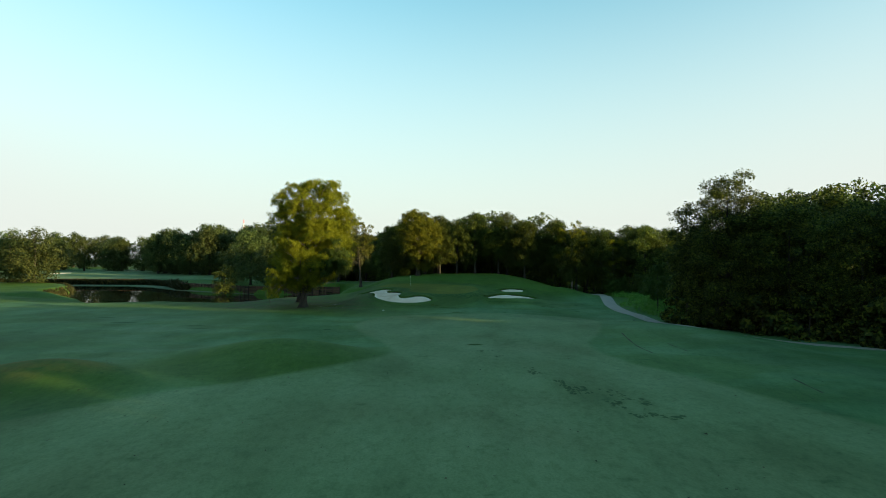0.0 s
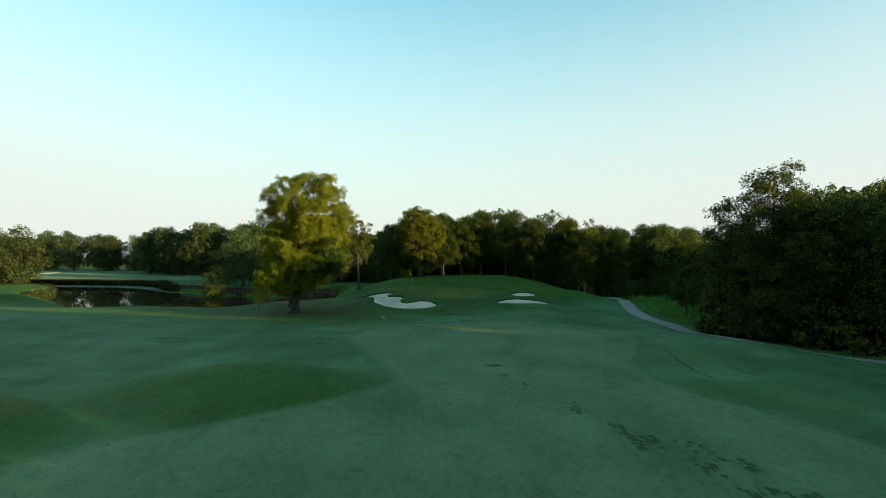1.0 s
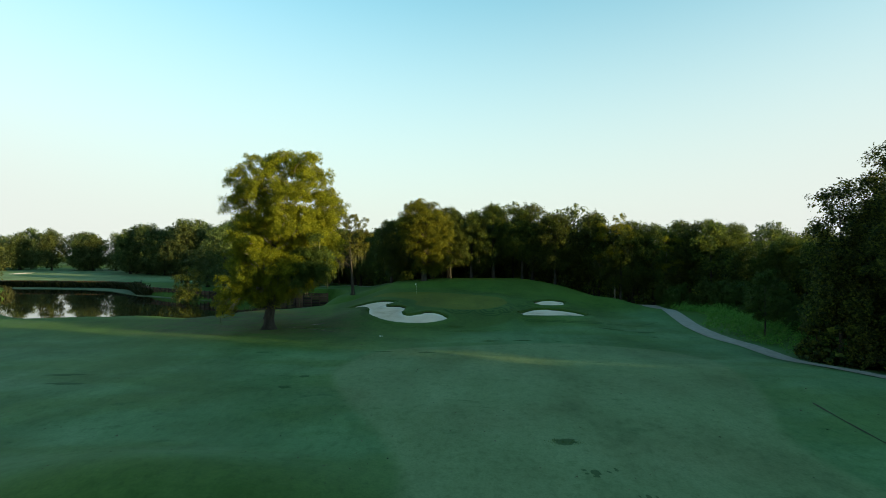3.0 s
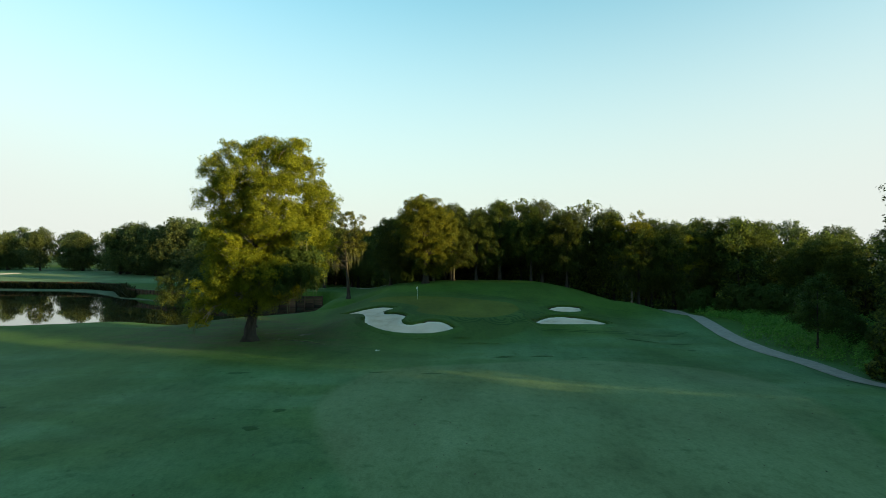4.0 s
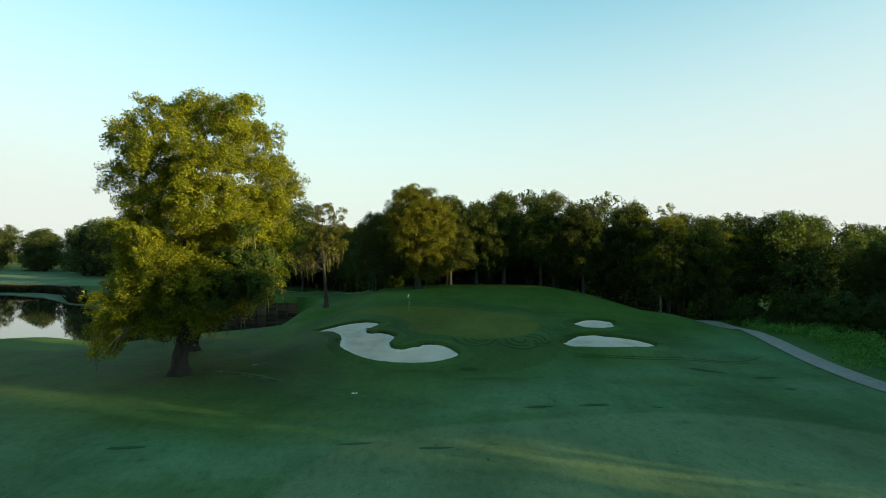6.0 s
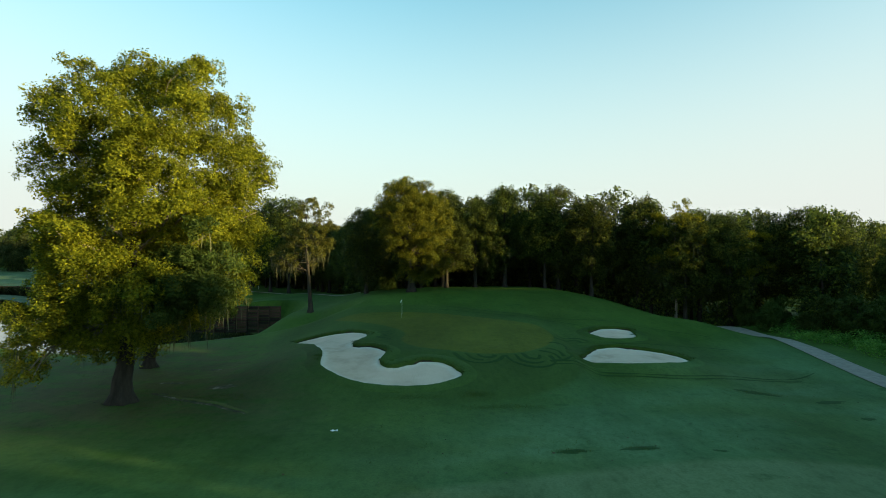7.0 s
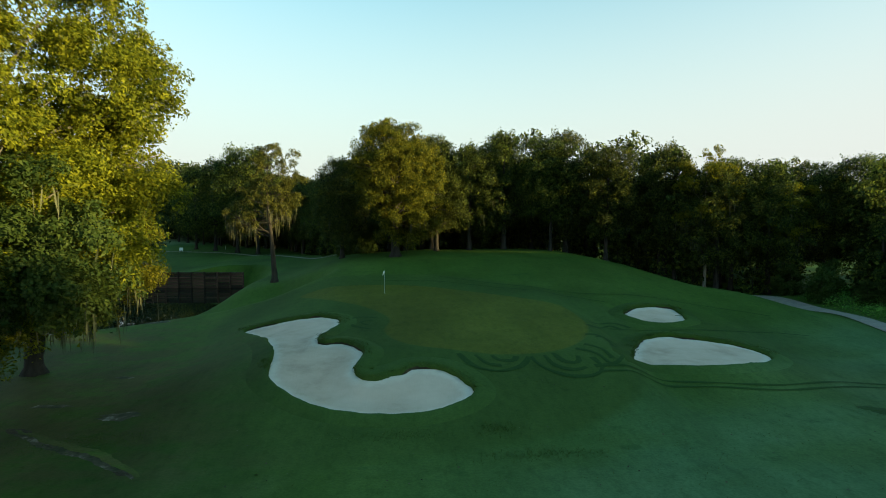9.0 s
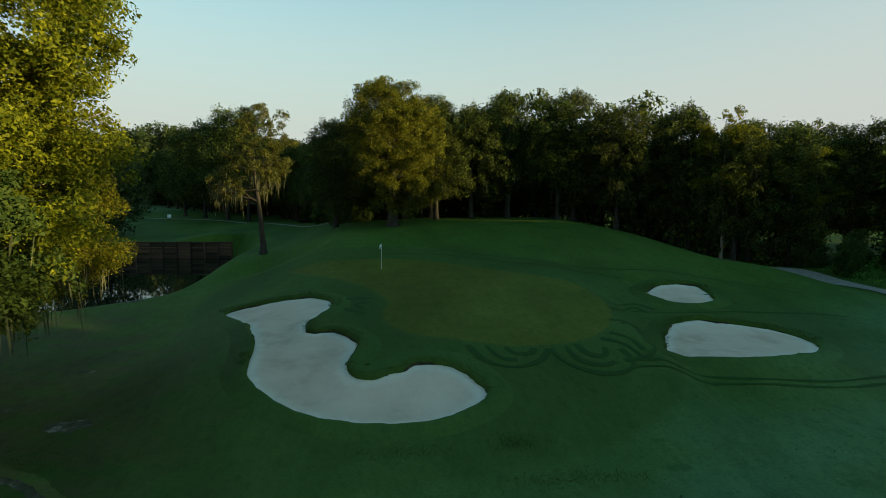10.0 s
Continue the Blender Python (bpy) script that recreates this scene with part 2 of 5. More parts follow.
def pieces_object(name, verts, mat, parent=None, label=""):
    """Many loose flat pieces: verts is (n, corners, 3)."""
    verts = np.asarray(verts, np.float32)
    k, c = verts.shape[:2]
    v = verts.reshape(-1, 3)
    me = bpy.data.meshes.new(name)
    me.vertices.add(len(v))
    me.vertices.foreach_set("co", v.ravel())
    me.loops.add(len(v))
    me.loops.foreach_set("vertex_index", np.arange(len(v), dtype=np.int32))
    me.polygons.add(k)
    me.polygons.foreach_set("loop_start", np.arange(0, len(v), c, dtype=np.int32))
    me.polygons.foreach_set("loop_total", np.full(k, c, np.int32))
    me.update(calc_edges=True)
    me.materials.append(mat)
    ob = new(name, me)
    if parent is not None:
        ob.parent = parent
    return tagged(ob, label) if label else ob


def part(name, bm, mat, parent, label=""):
    me = bpy.data.meshes.new(name)
    bm.to_mesh(me)
    bm.free()
    me.materials.append(mat)
    ob = new(name, me)
    ob.parent = parent
    return tagged(ob, label) if label else ob


def empty(name, x, y, z, turn=0.0):
    ob = new(name)
    ob.matrix_basis = pose(x, y, z, 0, 0, turn)
    return ob


def tube(verts, faces, line, radii, sides=7, ridges=()):
    """Adds a tapering tube along a line to the lists."""
    line = np.asarray(line, float)
    base = len(verts)
    for i, (p, r) in enumerate(zip(line, radii)):
        d = line[min(i + 1, len(line) - 1)] - line[max(i - 1, 0)]
        d = d / (np.linalg.norm(d) + 1e-9)
        u = np.cross(d, (0.31, 0.95, 0.07) if abs(d[2]) > 0.5 else (0, 0, 1.0))
        u = u / (np.linalg.norm(u) + 1e-9)
        w = np.cross(d, u)
        for k in range(sides):
            a = 2 * math.pi * k / sides
            q = r * (1 + (ridges[i] if i < len(ridges) else 0) * (0.6 * math.cos(5 * a + 1) + 0.4 * math.cos(8 * a)))
            verts.append(p + q * (math.cos(a) * u + math.sin(a) * w))
    for i in range(len(line) - 1):
        for k in range(sides):
            a, b = base + i * sides + k, base + i * sides + (k + 1) % sides
            faces.append((a, b, b + sides, a + sides))
    faces.append(tuple(base + (len(line) - 1) * sides + k for k in range(sides)))


def unit(v):
    return v / (np.linalg.norm(v, axis=-1, keepdims=True) + 1e-9)


# ---- the land ----
def sm(a, b, v):
    """Smooth step from a to b; works both ways."""
    t = np.clip((v - a) / (b - a), 0, 1)
    return t * t * (3 - 2 * t)


def bump(x, y, cx, cy, sx, sy, h, turn=0.0):
    c, s = math.cos(radians(turn)), math.sin(radians(turn))
    u, v = (x - cx) * c + (y - cy) * s, -(x - cx) * s + (y - cy) * c
    return h * np.exp(-(u / sx) ** 2 - (v / sy) ** 2)


def smooth_loop(points, steps=8, closed=True):
    """Catmull-Rom curve through a few corners."""
    p = np.array(points, float)
    n, out = len(p), []
    for i in range(n if closed else n - 1):
        q = [p[(i + k) % n] if closed else p[min(max(i + k, 0), n - 1)] for k in (-1, 0, 1, 2)]
        for t in np.arange(steps) / steps:
            out.append(0.5 * (2 * q[1] + (q[2] - q[0]) * t + (2 * q[0] - 5 * q[1] + 4 * q[2] - q[3]) * t ** 2
                              + (3 * q[1] - q[0] - 3 * q[2] + q[3]) * t ** 3))
    if not closed:
        out.append(p[-1])
    return np.array(out)


def reach(x, y, loop, closed=True):
    """Signed distance to a loop (negative inside), or plain distance to an open line."""
    x, y = np.asarray(x, float), np.asarray(y, float)
    best, inside = np.full(x.shape, 1e9), np.zeros(x.shape, bool)
    ends = np.roll(loop, -1, 0) if closed else loop[1:]
    for (ax, ay), (bx, by) in zip(loop, ends):
        dx, dy = bx - ax, by - ay
        t = np.clip(((x - ax) * dx + (y - ay) * dy) / (dx * dx + dy * dy + 1e-9), 0, 1)
        best = np.minimum(best, (x - ax - t * dx) ** 2 + (y - ay - t * dy) ** 2)
        if closed:
            cross = (ay > y) != (by > y)
            inside ^= cross & (x < dx * (y - ay) / (dy if abs(dy) > 1e-9 else 1e-9) + ax)
    d = np.sqrt(best)
    return np.where(inside, -d, d) if closed else d


WATER = -1.0
POND = smooth_loop([(-31, 190.5), (-29, 176), (-31.5, 160), (-42, 150), (-52, 152), (-62, 156), (-75, 149), (-85, 153), (-100, 170),
                    (-115, 184), (-121, 202), (-135, 225), (-160, 239), (-200, 247), (-205, 262), (-150, 262), (-123, 259), (-109, 248),
                    (-92, 220), (-60, 193.6), (-45, 191)], 6)


def ground(x, y):
    """Height of the land, without bunkers."""
    x, y = np.asarray(x, float), np.asarray(y, float)
    z = 1.0 + 0 * x
    z = z - 0.5 * sm(8, 24, x) * sm(128, 108, y) * sm(88, 100, y) - 0.9 * sm(31, 44, x) * sm(125, 85, y)
    z = z + 0.45 * bump(x, y, 26, 78, 12, 10, 1.0)
    side_ = x - 33.2 - 0.085 * np.maximum(90 - y, 0) ** 1.75
    z = z - 0.48 * sm(-4.6, -1.2, side_) * sm(108, 97, y) * sm(40, 66, y)
    # mounds along the left rough
    z = z + bump(x, y, -14.5, 56.5, 8.5, 5.8, 1.75, -10) + bump(x, y, -29, 46, 7, 4.5, 1.5, -10) - bump(x, y, -22, 67, 10, 5, 0.3)
    # raised green and the ridge behind it
    z = z + 2.1 * sm(113, 127, y) * sm(-24, -12, x) * sm(30, 14, x)
    z = z + 0.9 * sm(120, 145, y) * sm(-20, 0, x) * sm(48, 26, x) * sm(200, 180, y)
    z = z + 1.8 * sm(146, 168, y) * sm(-22, -2, x) * sm(36, 22, x) * sm(205, 180, y)
    z = z + 1.3 * sm(130, 170, y) * sm(-4, -18, x) * sm(-44, -34, x) * sm(240, 210, y)
    z = z + 0.3 * sm(140, 158, y) * sm(24, 34, x) * sm(60, 44, x) * sm(200, 180, y) + bump(x, y, 29, 150, 4.5, 8, 1.1) - bump(x, y, 37.5, 157, 6, 8.5, 1.1) + bump(x, y, 34, 156.3, 2.4, 3.4, 0.6)
    # the bank beside the green, where the small bunkers lie
    z = z - 1.0 * sm(6.8, 9.6, x) * sm(31, 22, x) * sm(115, 122, y) * sm(156, 130, y)
    z = z - 0.8 * sm(161, 168, y) * sm(28, 33, x) * sm(50, 44, x) * sm(190, 182, y)
    # far fairway beyond the water
    z = z + 1.6 * sm(235, 380, y) * sm(-40, -90, x)
    z = z + 0.05 * np.sin(x / 5.3 + 1.1) * np.sin(y / 7.1) + 0.04 * np.sin(x / 2.9 + y / 4.3)
    d = reach(x, y, POND)
    steep = 0.082 + 0.08 * sm(-45, -36, x) + 0.3 * sm(160, 172, y) + 3.0 * sm(180, 188, y) * sm(-128, -120, x) * sm(-30.5, -34, x) * sm(250, 240, y) + 0.5 * sm(-112, -122, x) + 0.2 * sm(250, 254, y) + 0.45 * sm(-40, -34, x) * sm(156, 166, y) * sm(-20, -27, x)
    shore = WATER - 0.1 + np.where(d > 0, d * steep + (0.0015 + 0.024 * sm(-42, -33, x) + 0.02 * sm(170, 185, y)) * np.maximum(d - 6, 0) ** 2, np.maximum(d * 0.5, -2.2))
    k = np.clip(0.5 + (z - shore) / 1.2, 0, 1)
    return z + (shore - z) * k - 0.3 * k * (1 - k)


GREEN = smooth_loop([(-15.8, 148.8), (-13.5, 151.0), (-9.0, 151.3), (-4.0, 149.6), (1.5, 144.4), (6.6, 139.0), (7.6, 133.6), (6.4, 128.6),
                     (4.0, 125.6), (0.2, 124.8), (-2.9, 125.6), (-5.8, 127.0), (-7.2, 130.4), (-7.0, 135.0), (-9.6, 140.8), (-13.0, 144.8)])
FAIRWAY = smooth_loop([(-11.9, 84), (-11.4, 91), (-8.0, 98), (4, 102), (17, 103.5), (23.2, 97), (19.4, 77), (15.4, 66), (16.0, 56), (22, 38),
                       (40, -40), (-110, -40), (-95, -5), (-42, 21), (-24.5, 34.6), (-17.1, 43.6), (-8, 51), (-4.8, 57), (-6.2, 66), (-9.6, 75)])
BUNKER_A = smooth_loop([(-18.6, 138.0), (-15.4, 131.0), (-13.9, 125.8), (-13.4, 122.2), (-11.5, 119.8), (-9.3, 118.5), (-6.6, 118.0), (-3.9, 118.5),
                        (-2.1, 120.2), (-3.2, 122.6), (-5.0, 123.3), (-6.4, 122.4), (-7.7, 121.9), (-8.6, 122.8), (-8.2, 125.4), (-9.8, 128.0),
                        (-11.0, 127.8), (-11.4, 129.8), (-10.4, 133.6), (-11.6, 136.8), (-15.0, 137.6)], 6)
BUNKER_B = smooth_loop([(8.1, 125.0), (8.9, 125.0), (10.5, 124.9), (12.4, 124.7), (14.7, 124.9), (17.2, 125.8), (19.2, 128.0), (19.2, 130.1), (17.6, 131.2), (15.6, 131.7), (13.4, 132.4), (11.5, 131.5), (9.9, 129.1)])
BUNKER_C = smooth_loop([(12.4, 138.5), (13.1, 136.4), (14.6, 135.4), (16.6, 136.4), (17.7, 138.0), (18.3, 141.6), (17.0, 141.9), (14.6, 141.1), (13.3, 139.9)])
BUNKERS = (BUNKER_A, BUNKER_B, BUNKER_C)
DEW = smooth_loop([(-600, -200), (90, -200), (60, 60), (36, 100), (35, 138), (24, 134), (15, 120.5), (3, 117.5), (-4, 108), (-20, 102), (-45, 108), (-75, 118), (-110, 130), (-600, 160)], 4)
FAR_DEW = smooth_loop([(-90, 262), (-60, 290), (-130, 360), (-300, 370), (-320, 270), (-135, 262)], 4)
TREE_SHADE = smooth_loop([(-40, 112), (-26, 108), (-15, 112), (-16, 122), (-20, 136), (-28, 146), (-42, 142), (-46, 126)])
PATH = smooth_loop([(26, 188), (34, 174), (39.6, 162), (39.8, 155), (38.7, 148), (36.8, 141.5), (35.5, 135), (34.3, 129), (33.1, 122.9), (32.5, 116.2), (32.5, 111), (33.0, 105), (33.5, 98), (34.6, 89), (38.6, 81),
                    (47, 73), (60, 64), (85, 55)], 8, closed=False)


def land(x, y):
    """Height of the finished ground: sunk under the bunkers, cut flat along the path."""
    z = ground(x, y)
    for loop in BUNKERS:
        near = (np.abs(x - loop[:, 0].mean()) < 25) & (np.abs(y - loop[:, 1].mean()) < 25)
        if np.any(near):
            d = np.full(np.shape(x), 9.0)
            d[near] = reach(x[near], y[near], loop)
            z = z - 0.9 * sm(0.55, 0.2, d)
    return z


def axis(stops):
    """Grid lines from (start, step) pairs up to the last start."""
    out = []
    for (a, s), (b, _) in zip(stops, stops[1:]):
        out += list(np.arange(a, b - 1e-6, s))
    return np.array(out + [stops[-1][0]])


gx = axis([(-3000, 400), (-1000, 100), (-400, 20), (-220, 4), (-136, 1.6), (-60, 1.2), (-33, 0.4), (34, 0.7), (46, 1.5), (66, 4), (102, 20), (400, 100), (1000, 400), (3000, 1)])
gy = axis([(-3000, 400), (-1000, 100), (-200, 20), (-20, 3), (20, 0.8), (104, 0.4), (152, 0.8), (195, 1.4), (268, 5), (290, 10), (460, 40), (1000, 400), (3000, 1)])
X, Y = np.meshgrid(gx, gy)
Z = land(X, Y)
nx, ny = len(gx), len(gy)
me = bpy.data.meshes.new("ground")
idx = np.arange(nx * ny).reshape(ny, nx)
quads = np.stack([idx[:-1, :-1], idx[:-1, 1:], idx[1:, 1:], idx[1:, :-1]], -1).reshape(-1, 4).astype(np.int32)
me.vertices.add(nx * ny)
me.vertices.foreach_set("co", np.stack([X, Y, Z], -1).astype(np.float32).ravel())
me.loops.add(quads.size)
me.loops.foreach_set("vertex_index", quads.ravel())
me.polygons.add(len(quads))
me.polygons.foreach_set("loop_start", np.arange(0, quads.size, 4, dtype=np.int32))
me.polygons.foreach_set("loop_total", np.full(len(quads), 4, np.int32))
me.update(calc_edges=True)
me.shade_smooth()


def dew_line(x, y):
    """Where dew lies: negative. Missing from the faces of the mounds."""
    d = np.minimum(reach(x, y, DEW), reach(x, y, FAR_DEW))
    for cx, cy, rx, ry in ((-15, 51.5, 11, 6.5), (-29, 43, 9, 5.5)):
        d = np.maximum(d, 14 * (1 - np.hypot((x - cx) / rx, (y - cy) / ry)))
    return d


def turf_lines(mesh):
    """Mown outlines as distances, on every vertex."""
    co = np.empty(len(mesh.vertices) * 3, np.float32)
    mesh.vertices.foreach_get("co", co)
    x, y = co[0::3].astype(float), co[1::3].astype(float)
    for name, loop in (("fairway", FAIRWAY), ("green", GREEN), ("apron", APRON), ("dry_or_sunlit", MOUND_SUN), ("shade_ground", TREE_SHADE)):
        d = reach(x, y, loop)
        if name == "fairway":
            d = np.minimum(d, reach(x, y, FAR_DEW) + 5)
        mesh.attributes.new(name, "FLOAT", "POINT").data.foreach_set("value", np.clip(d, -30, 30).astype(np.float32))
    mesh.attributes.new("lush", "FLOAT", "POINT").data.foreach_set("value", np.clip(np.minimum(reach(x, y, LUSH), reach(x, y, LUSH_BANK)), -30, 30).astype(np.float32))
    mesh.attributes.new("dew", "FLOAT", "POINT").data.foreach_set("value", np.clip(dew_line(x, y), -30, 30).astype(np.float32))


# outline of the sunlit patch coloured into the left mound
MOUND_SUN = smooth_loop([(-37, 44), (-32, 41.5), (-26, 43), (-23, 46.5), (-27, 49), (-34, 48.5)])
LUSH_BANK = smooth_loop([(-30, 104), (-20, 100), (-10, 103), (-3, 107.5), (1, 113), (-3, 116.2), (-9, 116), (-15, 118), (-20, 124), (-26, 118)])
LUSH = smooth_loop([(-31, 45.5), (-24, 48), (-19, 55.5), (-14, 57.5), (-9, 56), (-6.6, 53), (-11, 50), (-18, 47), (-23, 40), (-31, 38)])
APRON = smooth_loop([(-22, 148), (-14, 156), (-2, 155), (8, 148), (12, 139), (10, 128), (6, 119), (-2, 115), (-14, 114), (-18, 122), (-21, 136)])
turf_lines(me)
me.materials.append(GRASS)
tagged(new("ground", me), "dewy green golf turf with mown fairway and mounds", "ground", kind="structure")

# pond
quad = smooth_loop([(-25, 192), (-24, 160), (-60, 138), (-110, 150), (-240, 180), (-260, 262), (-100, 268), (-60, 215)], 3)
water = mesh_object("water", [(*p, WATER) for p in quad], [tuple(range(len(quad)))], WATER_M)
tagged(water, "still dark pond water mirroring trees and sky", "pond", kind="structure")


def ledge(outer, inner, top):
    """A low grassy shelf between the water and the wall behind it."""
    rim = np.vstack([outer, inner[::-1]])
    n = len(rim)
    verts = [(x, y, top) for x, y in rim] + [(x, y, WATER - 0.6) for x, y in rim]
    k = len(outer)
    faces = [(i, i + 1, n - 2 - i, n - 1 - i) for i in range(k - 1)] + [(i, (i + 1) % n, n + (i + 1) % n, n + i) for i in range(n)]
    ob = mesh_object("bank", verts, faces, SHELF)
    return tagged(ob, "low pale grassy shelf at the foot of the pond wall", "bank", kind="structure")


ledge(np.array([(-58, 191.6), (-74, 202.5), (-91, 214.5), (-100, 225), (-110, 236), (-124, 245), (-150, 248), (-200, 249)], float),
      np.array([(-60, 193.2), (-75.5, 206.2), (-91.5, 219.6), (-100, 233.5), (-108.5, 247.6), (-122.5, 258.8), (-150, 261.8), (-204, 261.8)], float), WATER + 0.14)


def strip(name, line, width, lift, mat, parent=None, label="", cross=5, crown=0.0, height=None):
    """A band that follows the land along a line."""
    line = np.asarray(line, float)
    t = unit(np.gradient(line, axis=0))
    nrm = np.stack([-t[:, 1], t[:, 0]], -1)
    verts, faces = [], []
    offs = np.linspace(-1, 1, cross)
    pts = line[:, None] + nrm[:, None] * (offs * width / 2)[None, :, None]
    zz = (height or ground)(pts[..., 0], pts[..., 1]) + lift + crown * (1 - offs ** 2)[None]
    for i in range(len(line)):
        for k in range(cross):
            verts.append((*pts[i, k], zz[i, k]))
    for i in range(len(line) - 1):
        for k in range(cross - 1):
            a = i * cross + k
            faces.append((a, a + cross, a + cross + 1, a + 1))
    return mesh_object(name, verts, faces, mat, parent, label, True)


def resample(line, step):
    d = np.r_[0, np.cumsum(np.linalg.norm(np.diff(line, axis=0), axis=1))]
    s = np.arange(0, d[-1], step)
    return np.stack([np.interp(s, d, line[:, 0]), np.interp(s, d, line[:, 1])], -1)


cart_path = strip("path", resample(PATH, 0.8), 2.5, 0.07, ASPHALT, cross=5, crown=0.03, height=land)
tagged(cart_path, "narrow grey asphalt cart path curving along the wood", "path", kind="structure")


far_path = strip("path", resample(smooth_loop([(-78, 252), (-47, 240), (-33.6, 220), (-24.4, 208), (-17, 200), (-6, 190)], 8, closed=False), 1.0), 1.3, 0.08, ASPHALT, cross=3, crown=0.02, height=land)
tagged(far_path, "far grey cart path beyond the inlet", "path", kind="structure")


def blades(p, rng, lo, hi, lean=0.0):
    """Upright blades of grass at the points p."""
    n = len(p)
    a, h = rng.uniform(0, math.pi, n), rng.uniform(lo, hi, n)
    u = np.c_[np.cos(a), np.sin(a), np.zeros(n)] * (h * rng.uniform(0.12, 0.3, n))[:, None]
    tip = np.c_[rng.normal(0, 0.45, (n, 2)) * h[:, None] + np.zeros((n, 2)) + lean * h[:, None], h]
    return np.stack([p - u, p + u, p + tip], 1)


def bunker(loop, label, seed):
    """Sand in a hollow with a turf lip that overhangs its rim."""
    rng = np.random.default_rng(seed)
    th = empty("bunker", loop[:, 0].mean(), loop[:, 1].mean(), 0)
    m = resample(np.vstack([loop, loop[:1]]), 0.3)
    n = len(m)
    t = unit(np.roll(m, -1, 0) - np.roll(m, 1, 0))
    out = np.stack([t[:, 1], -t[:, 0]], -1)
    if reach(m[:1, 0] + out[:1, 0] * 0.3, m[:1, 1] + out[:1, 1] * 0.3, loop)[0] < 0:
        out = -out
    wob = 0.07 * rng.standard_normal(n)
    wob = (wob + np.roll(wob, 1) + np.roll(wob, -1)) / 2
    org = np.array([th.location.x, th.location.y])
    # the lip
    verts, faces = [], []
    rings = [(1.35, -0.05, 0), (1.05, 0.015, 0), (0.55, 0.05, 0), (0.18, 0.11, 0.6), (0.0, 0.08, 1), (-0.12, -0.04, 1), (-0.06, -0.30, 1), (-0.06, -0.8, 1)]
    for off, up, w in rings:
        p = m + out * (off + w * wob)[:, None]
        z = ground(m[:, 0] + out[:, 0] * max(off, 0), m[:, 1] + out[:, 1] * max(off, 0)) + up
        verts += [(*(a - org), b) for a, b in zip(p, z)]
    for r in range(len(rings) - 1):
        for i in range(n):
            j = (i + 1) % n
            faces.append((r * n + i, r * n + j, (r + 1) * n + j, (r + 1) * n + i))
    lip = mesh_object("turf_lip", verts, faces, GRASS, th, "", True)
    # its mown lines are taken at world places
    world_mesh = lip.data
    co = np.array([v.co[:] for v in world_mesh.vertices])
    for name, lp in (("fairway", FAIRWAY), ("green", GREEN), ("apron", APRON), ("dry_or_sunlit", MOUND_SUN), ("shade_ground", TREE_SHADE), ("dew", DEW)):
        world_mesh.attributes.new(name, "FLOAT", "POINT").data.foreach_set(
            "value", np.clip(reach(co[:, 0] + org[0], co[:, 1] + org[1], lp), -30, 30).astype(np.float32))
    # bare earth under the lip, where the bank stands above the sand; shade darkens its colour
    ev, ef = [], []
    bank = sm(-0.1, 0.5, out[:, 1]) * (0.45 + 0.55 * np.clip(np.convolve(rng.standard_normal(n), np.ones(7) / 2.6, "same") + 0.5, 0, 1))
    for off, up in ((-0.02, 0.02), (-0.10, -0.06), (-0.14, -0.16), (-0.18, -0.5)):
        p = m + out * (off * bank + wob + 0.02 * rng.standard_normal(n))[:, None] - org
        ev += [(*q, h + up - 0.25 * (1 - k)) for q, h, k in zip(p, ground(m[:, 0], m[:, 1]), bank)]
    for r in range(3):
        for i in range(n):
            j = (i + 1) % n
            ef.append((r * n + i, r * n + j, (r + 1) * n + j, (r + 1) * n + i))
    mesh_object("earth_face", ev, ef, EARTH, th, "bare earth under the turf, darkened for the lip's shade", True)
    # ragged grass along the rim
    k = 30 * n
    i = rng.integers(0, n, k)
    i = i[out[i, 1] > -0.1]
    k = len(i)
    p = m[i] + out[i] * (rng.uniform(-0.08, 0.45, k) + wob[i])[:, None] + rng.normal(0, 0.12, (k, 2)) * np.array([1, 1])
    z = ground(m[i, 0], m[i, 1]) + 0.05 - 0.10 * (rng.random(k) < 0.3)
    fringe = pieces_object("fringe", blades(np.c_[p - org, z], rng, 0.05, 0.16, out[i] * -0.7), BLADE, th, "uncut grass along the rim")
    fringe["kind"] = "stuff"
    # the sand: a grid kept where it lies inside the rim
    lo, hi = loop.min(0) - 0.4, loop.max(0) + 0.4
    ax, ay = np.arange(lo[0], hi[0], 0.3), np.arange(lo[1], hi[1], 0.3)
    sx, sy = np.meshgrid(ax, ay)
    d = reach(sx, sy, loop)
    sz = ground(sx, sy) - 0.20 - 0.16 * sm(0, -2.2, d) + 0.03 * np.sin(sx * 2.1 + np.sin(sy * 1.7)) * sm(0, -1, d)
    ids, vs, fs = {}, [], []
    ok = d < 0.25
    for a in range(len(ay) - 1):
        for b in range(len(ax) - 1):
            q = [(a, b), (a, b + 1), (a + 1, b + 1), (a + 1, b)]
            if all(ok[i] for i in q):
                for i in q:
                    if i not in ids:
                        ids[i] = len(vs)
                        vs.append((sx[i] - org[0], sy[i] - org[1], sz[i]))
                fs.append([ids[i] for i in q])
    sand = mesh_object("sand", vs, fs, SAND, th, "pale raked sand", True)
    at = np.array(vs)
    sand.data.attributes.new("rim", "FLOAT", "POINT").data.foreach_set("value", np.clip(-reach(at[:, 0] + org[0], at[:, 1] + org[1], loop), 0, 9).astype(np.float32))
    return tagged(th, label, "bunker", "sand bunkers")


bunker(BUNKER_A, "large winding bunker of pale sand before the green", 1)
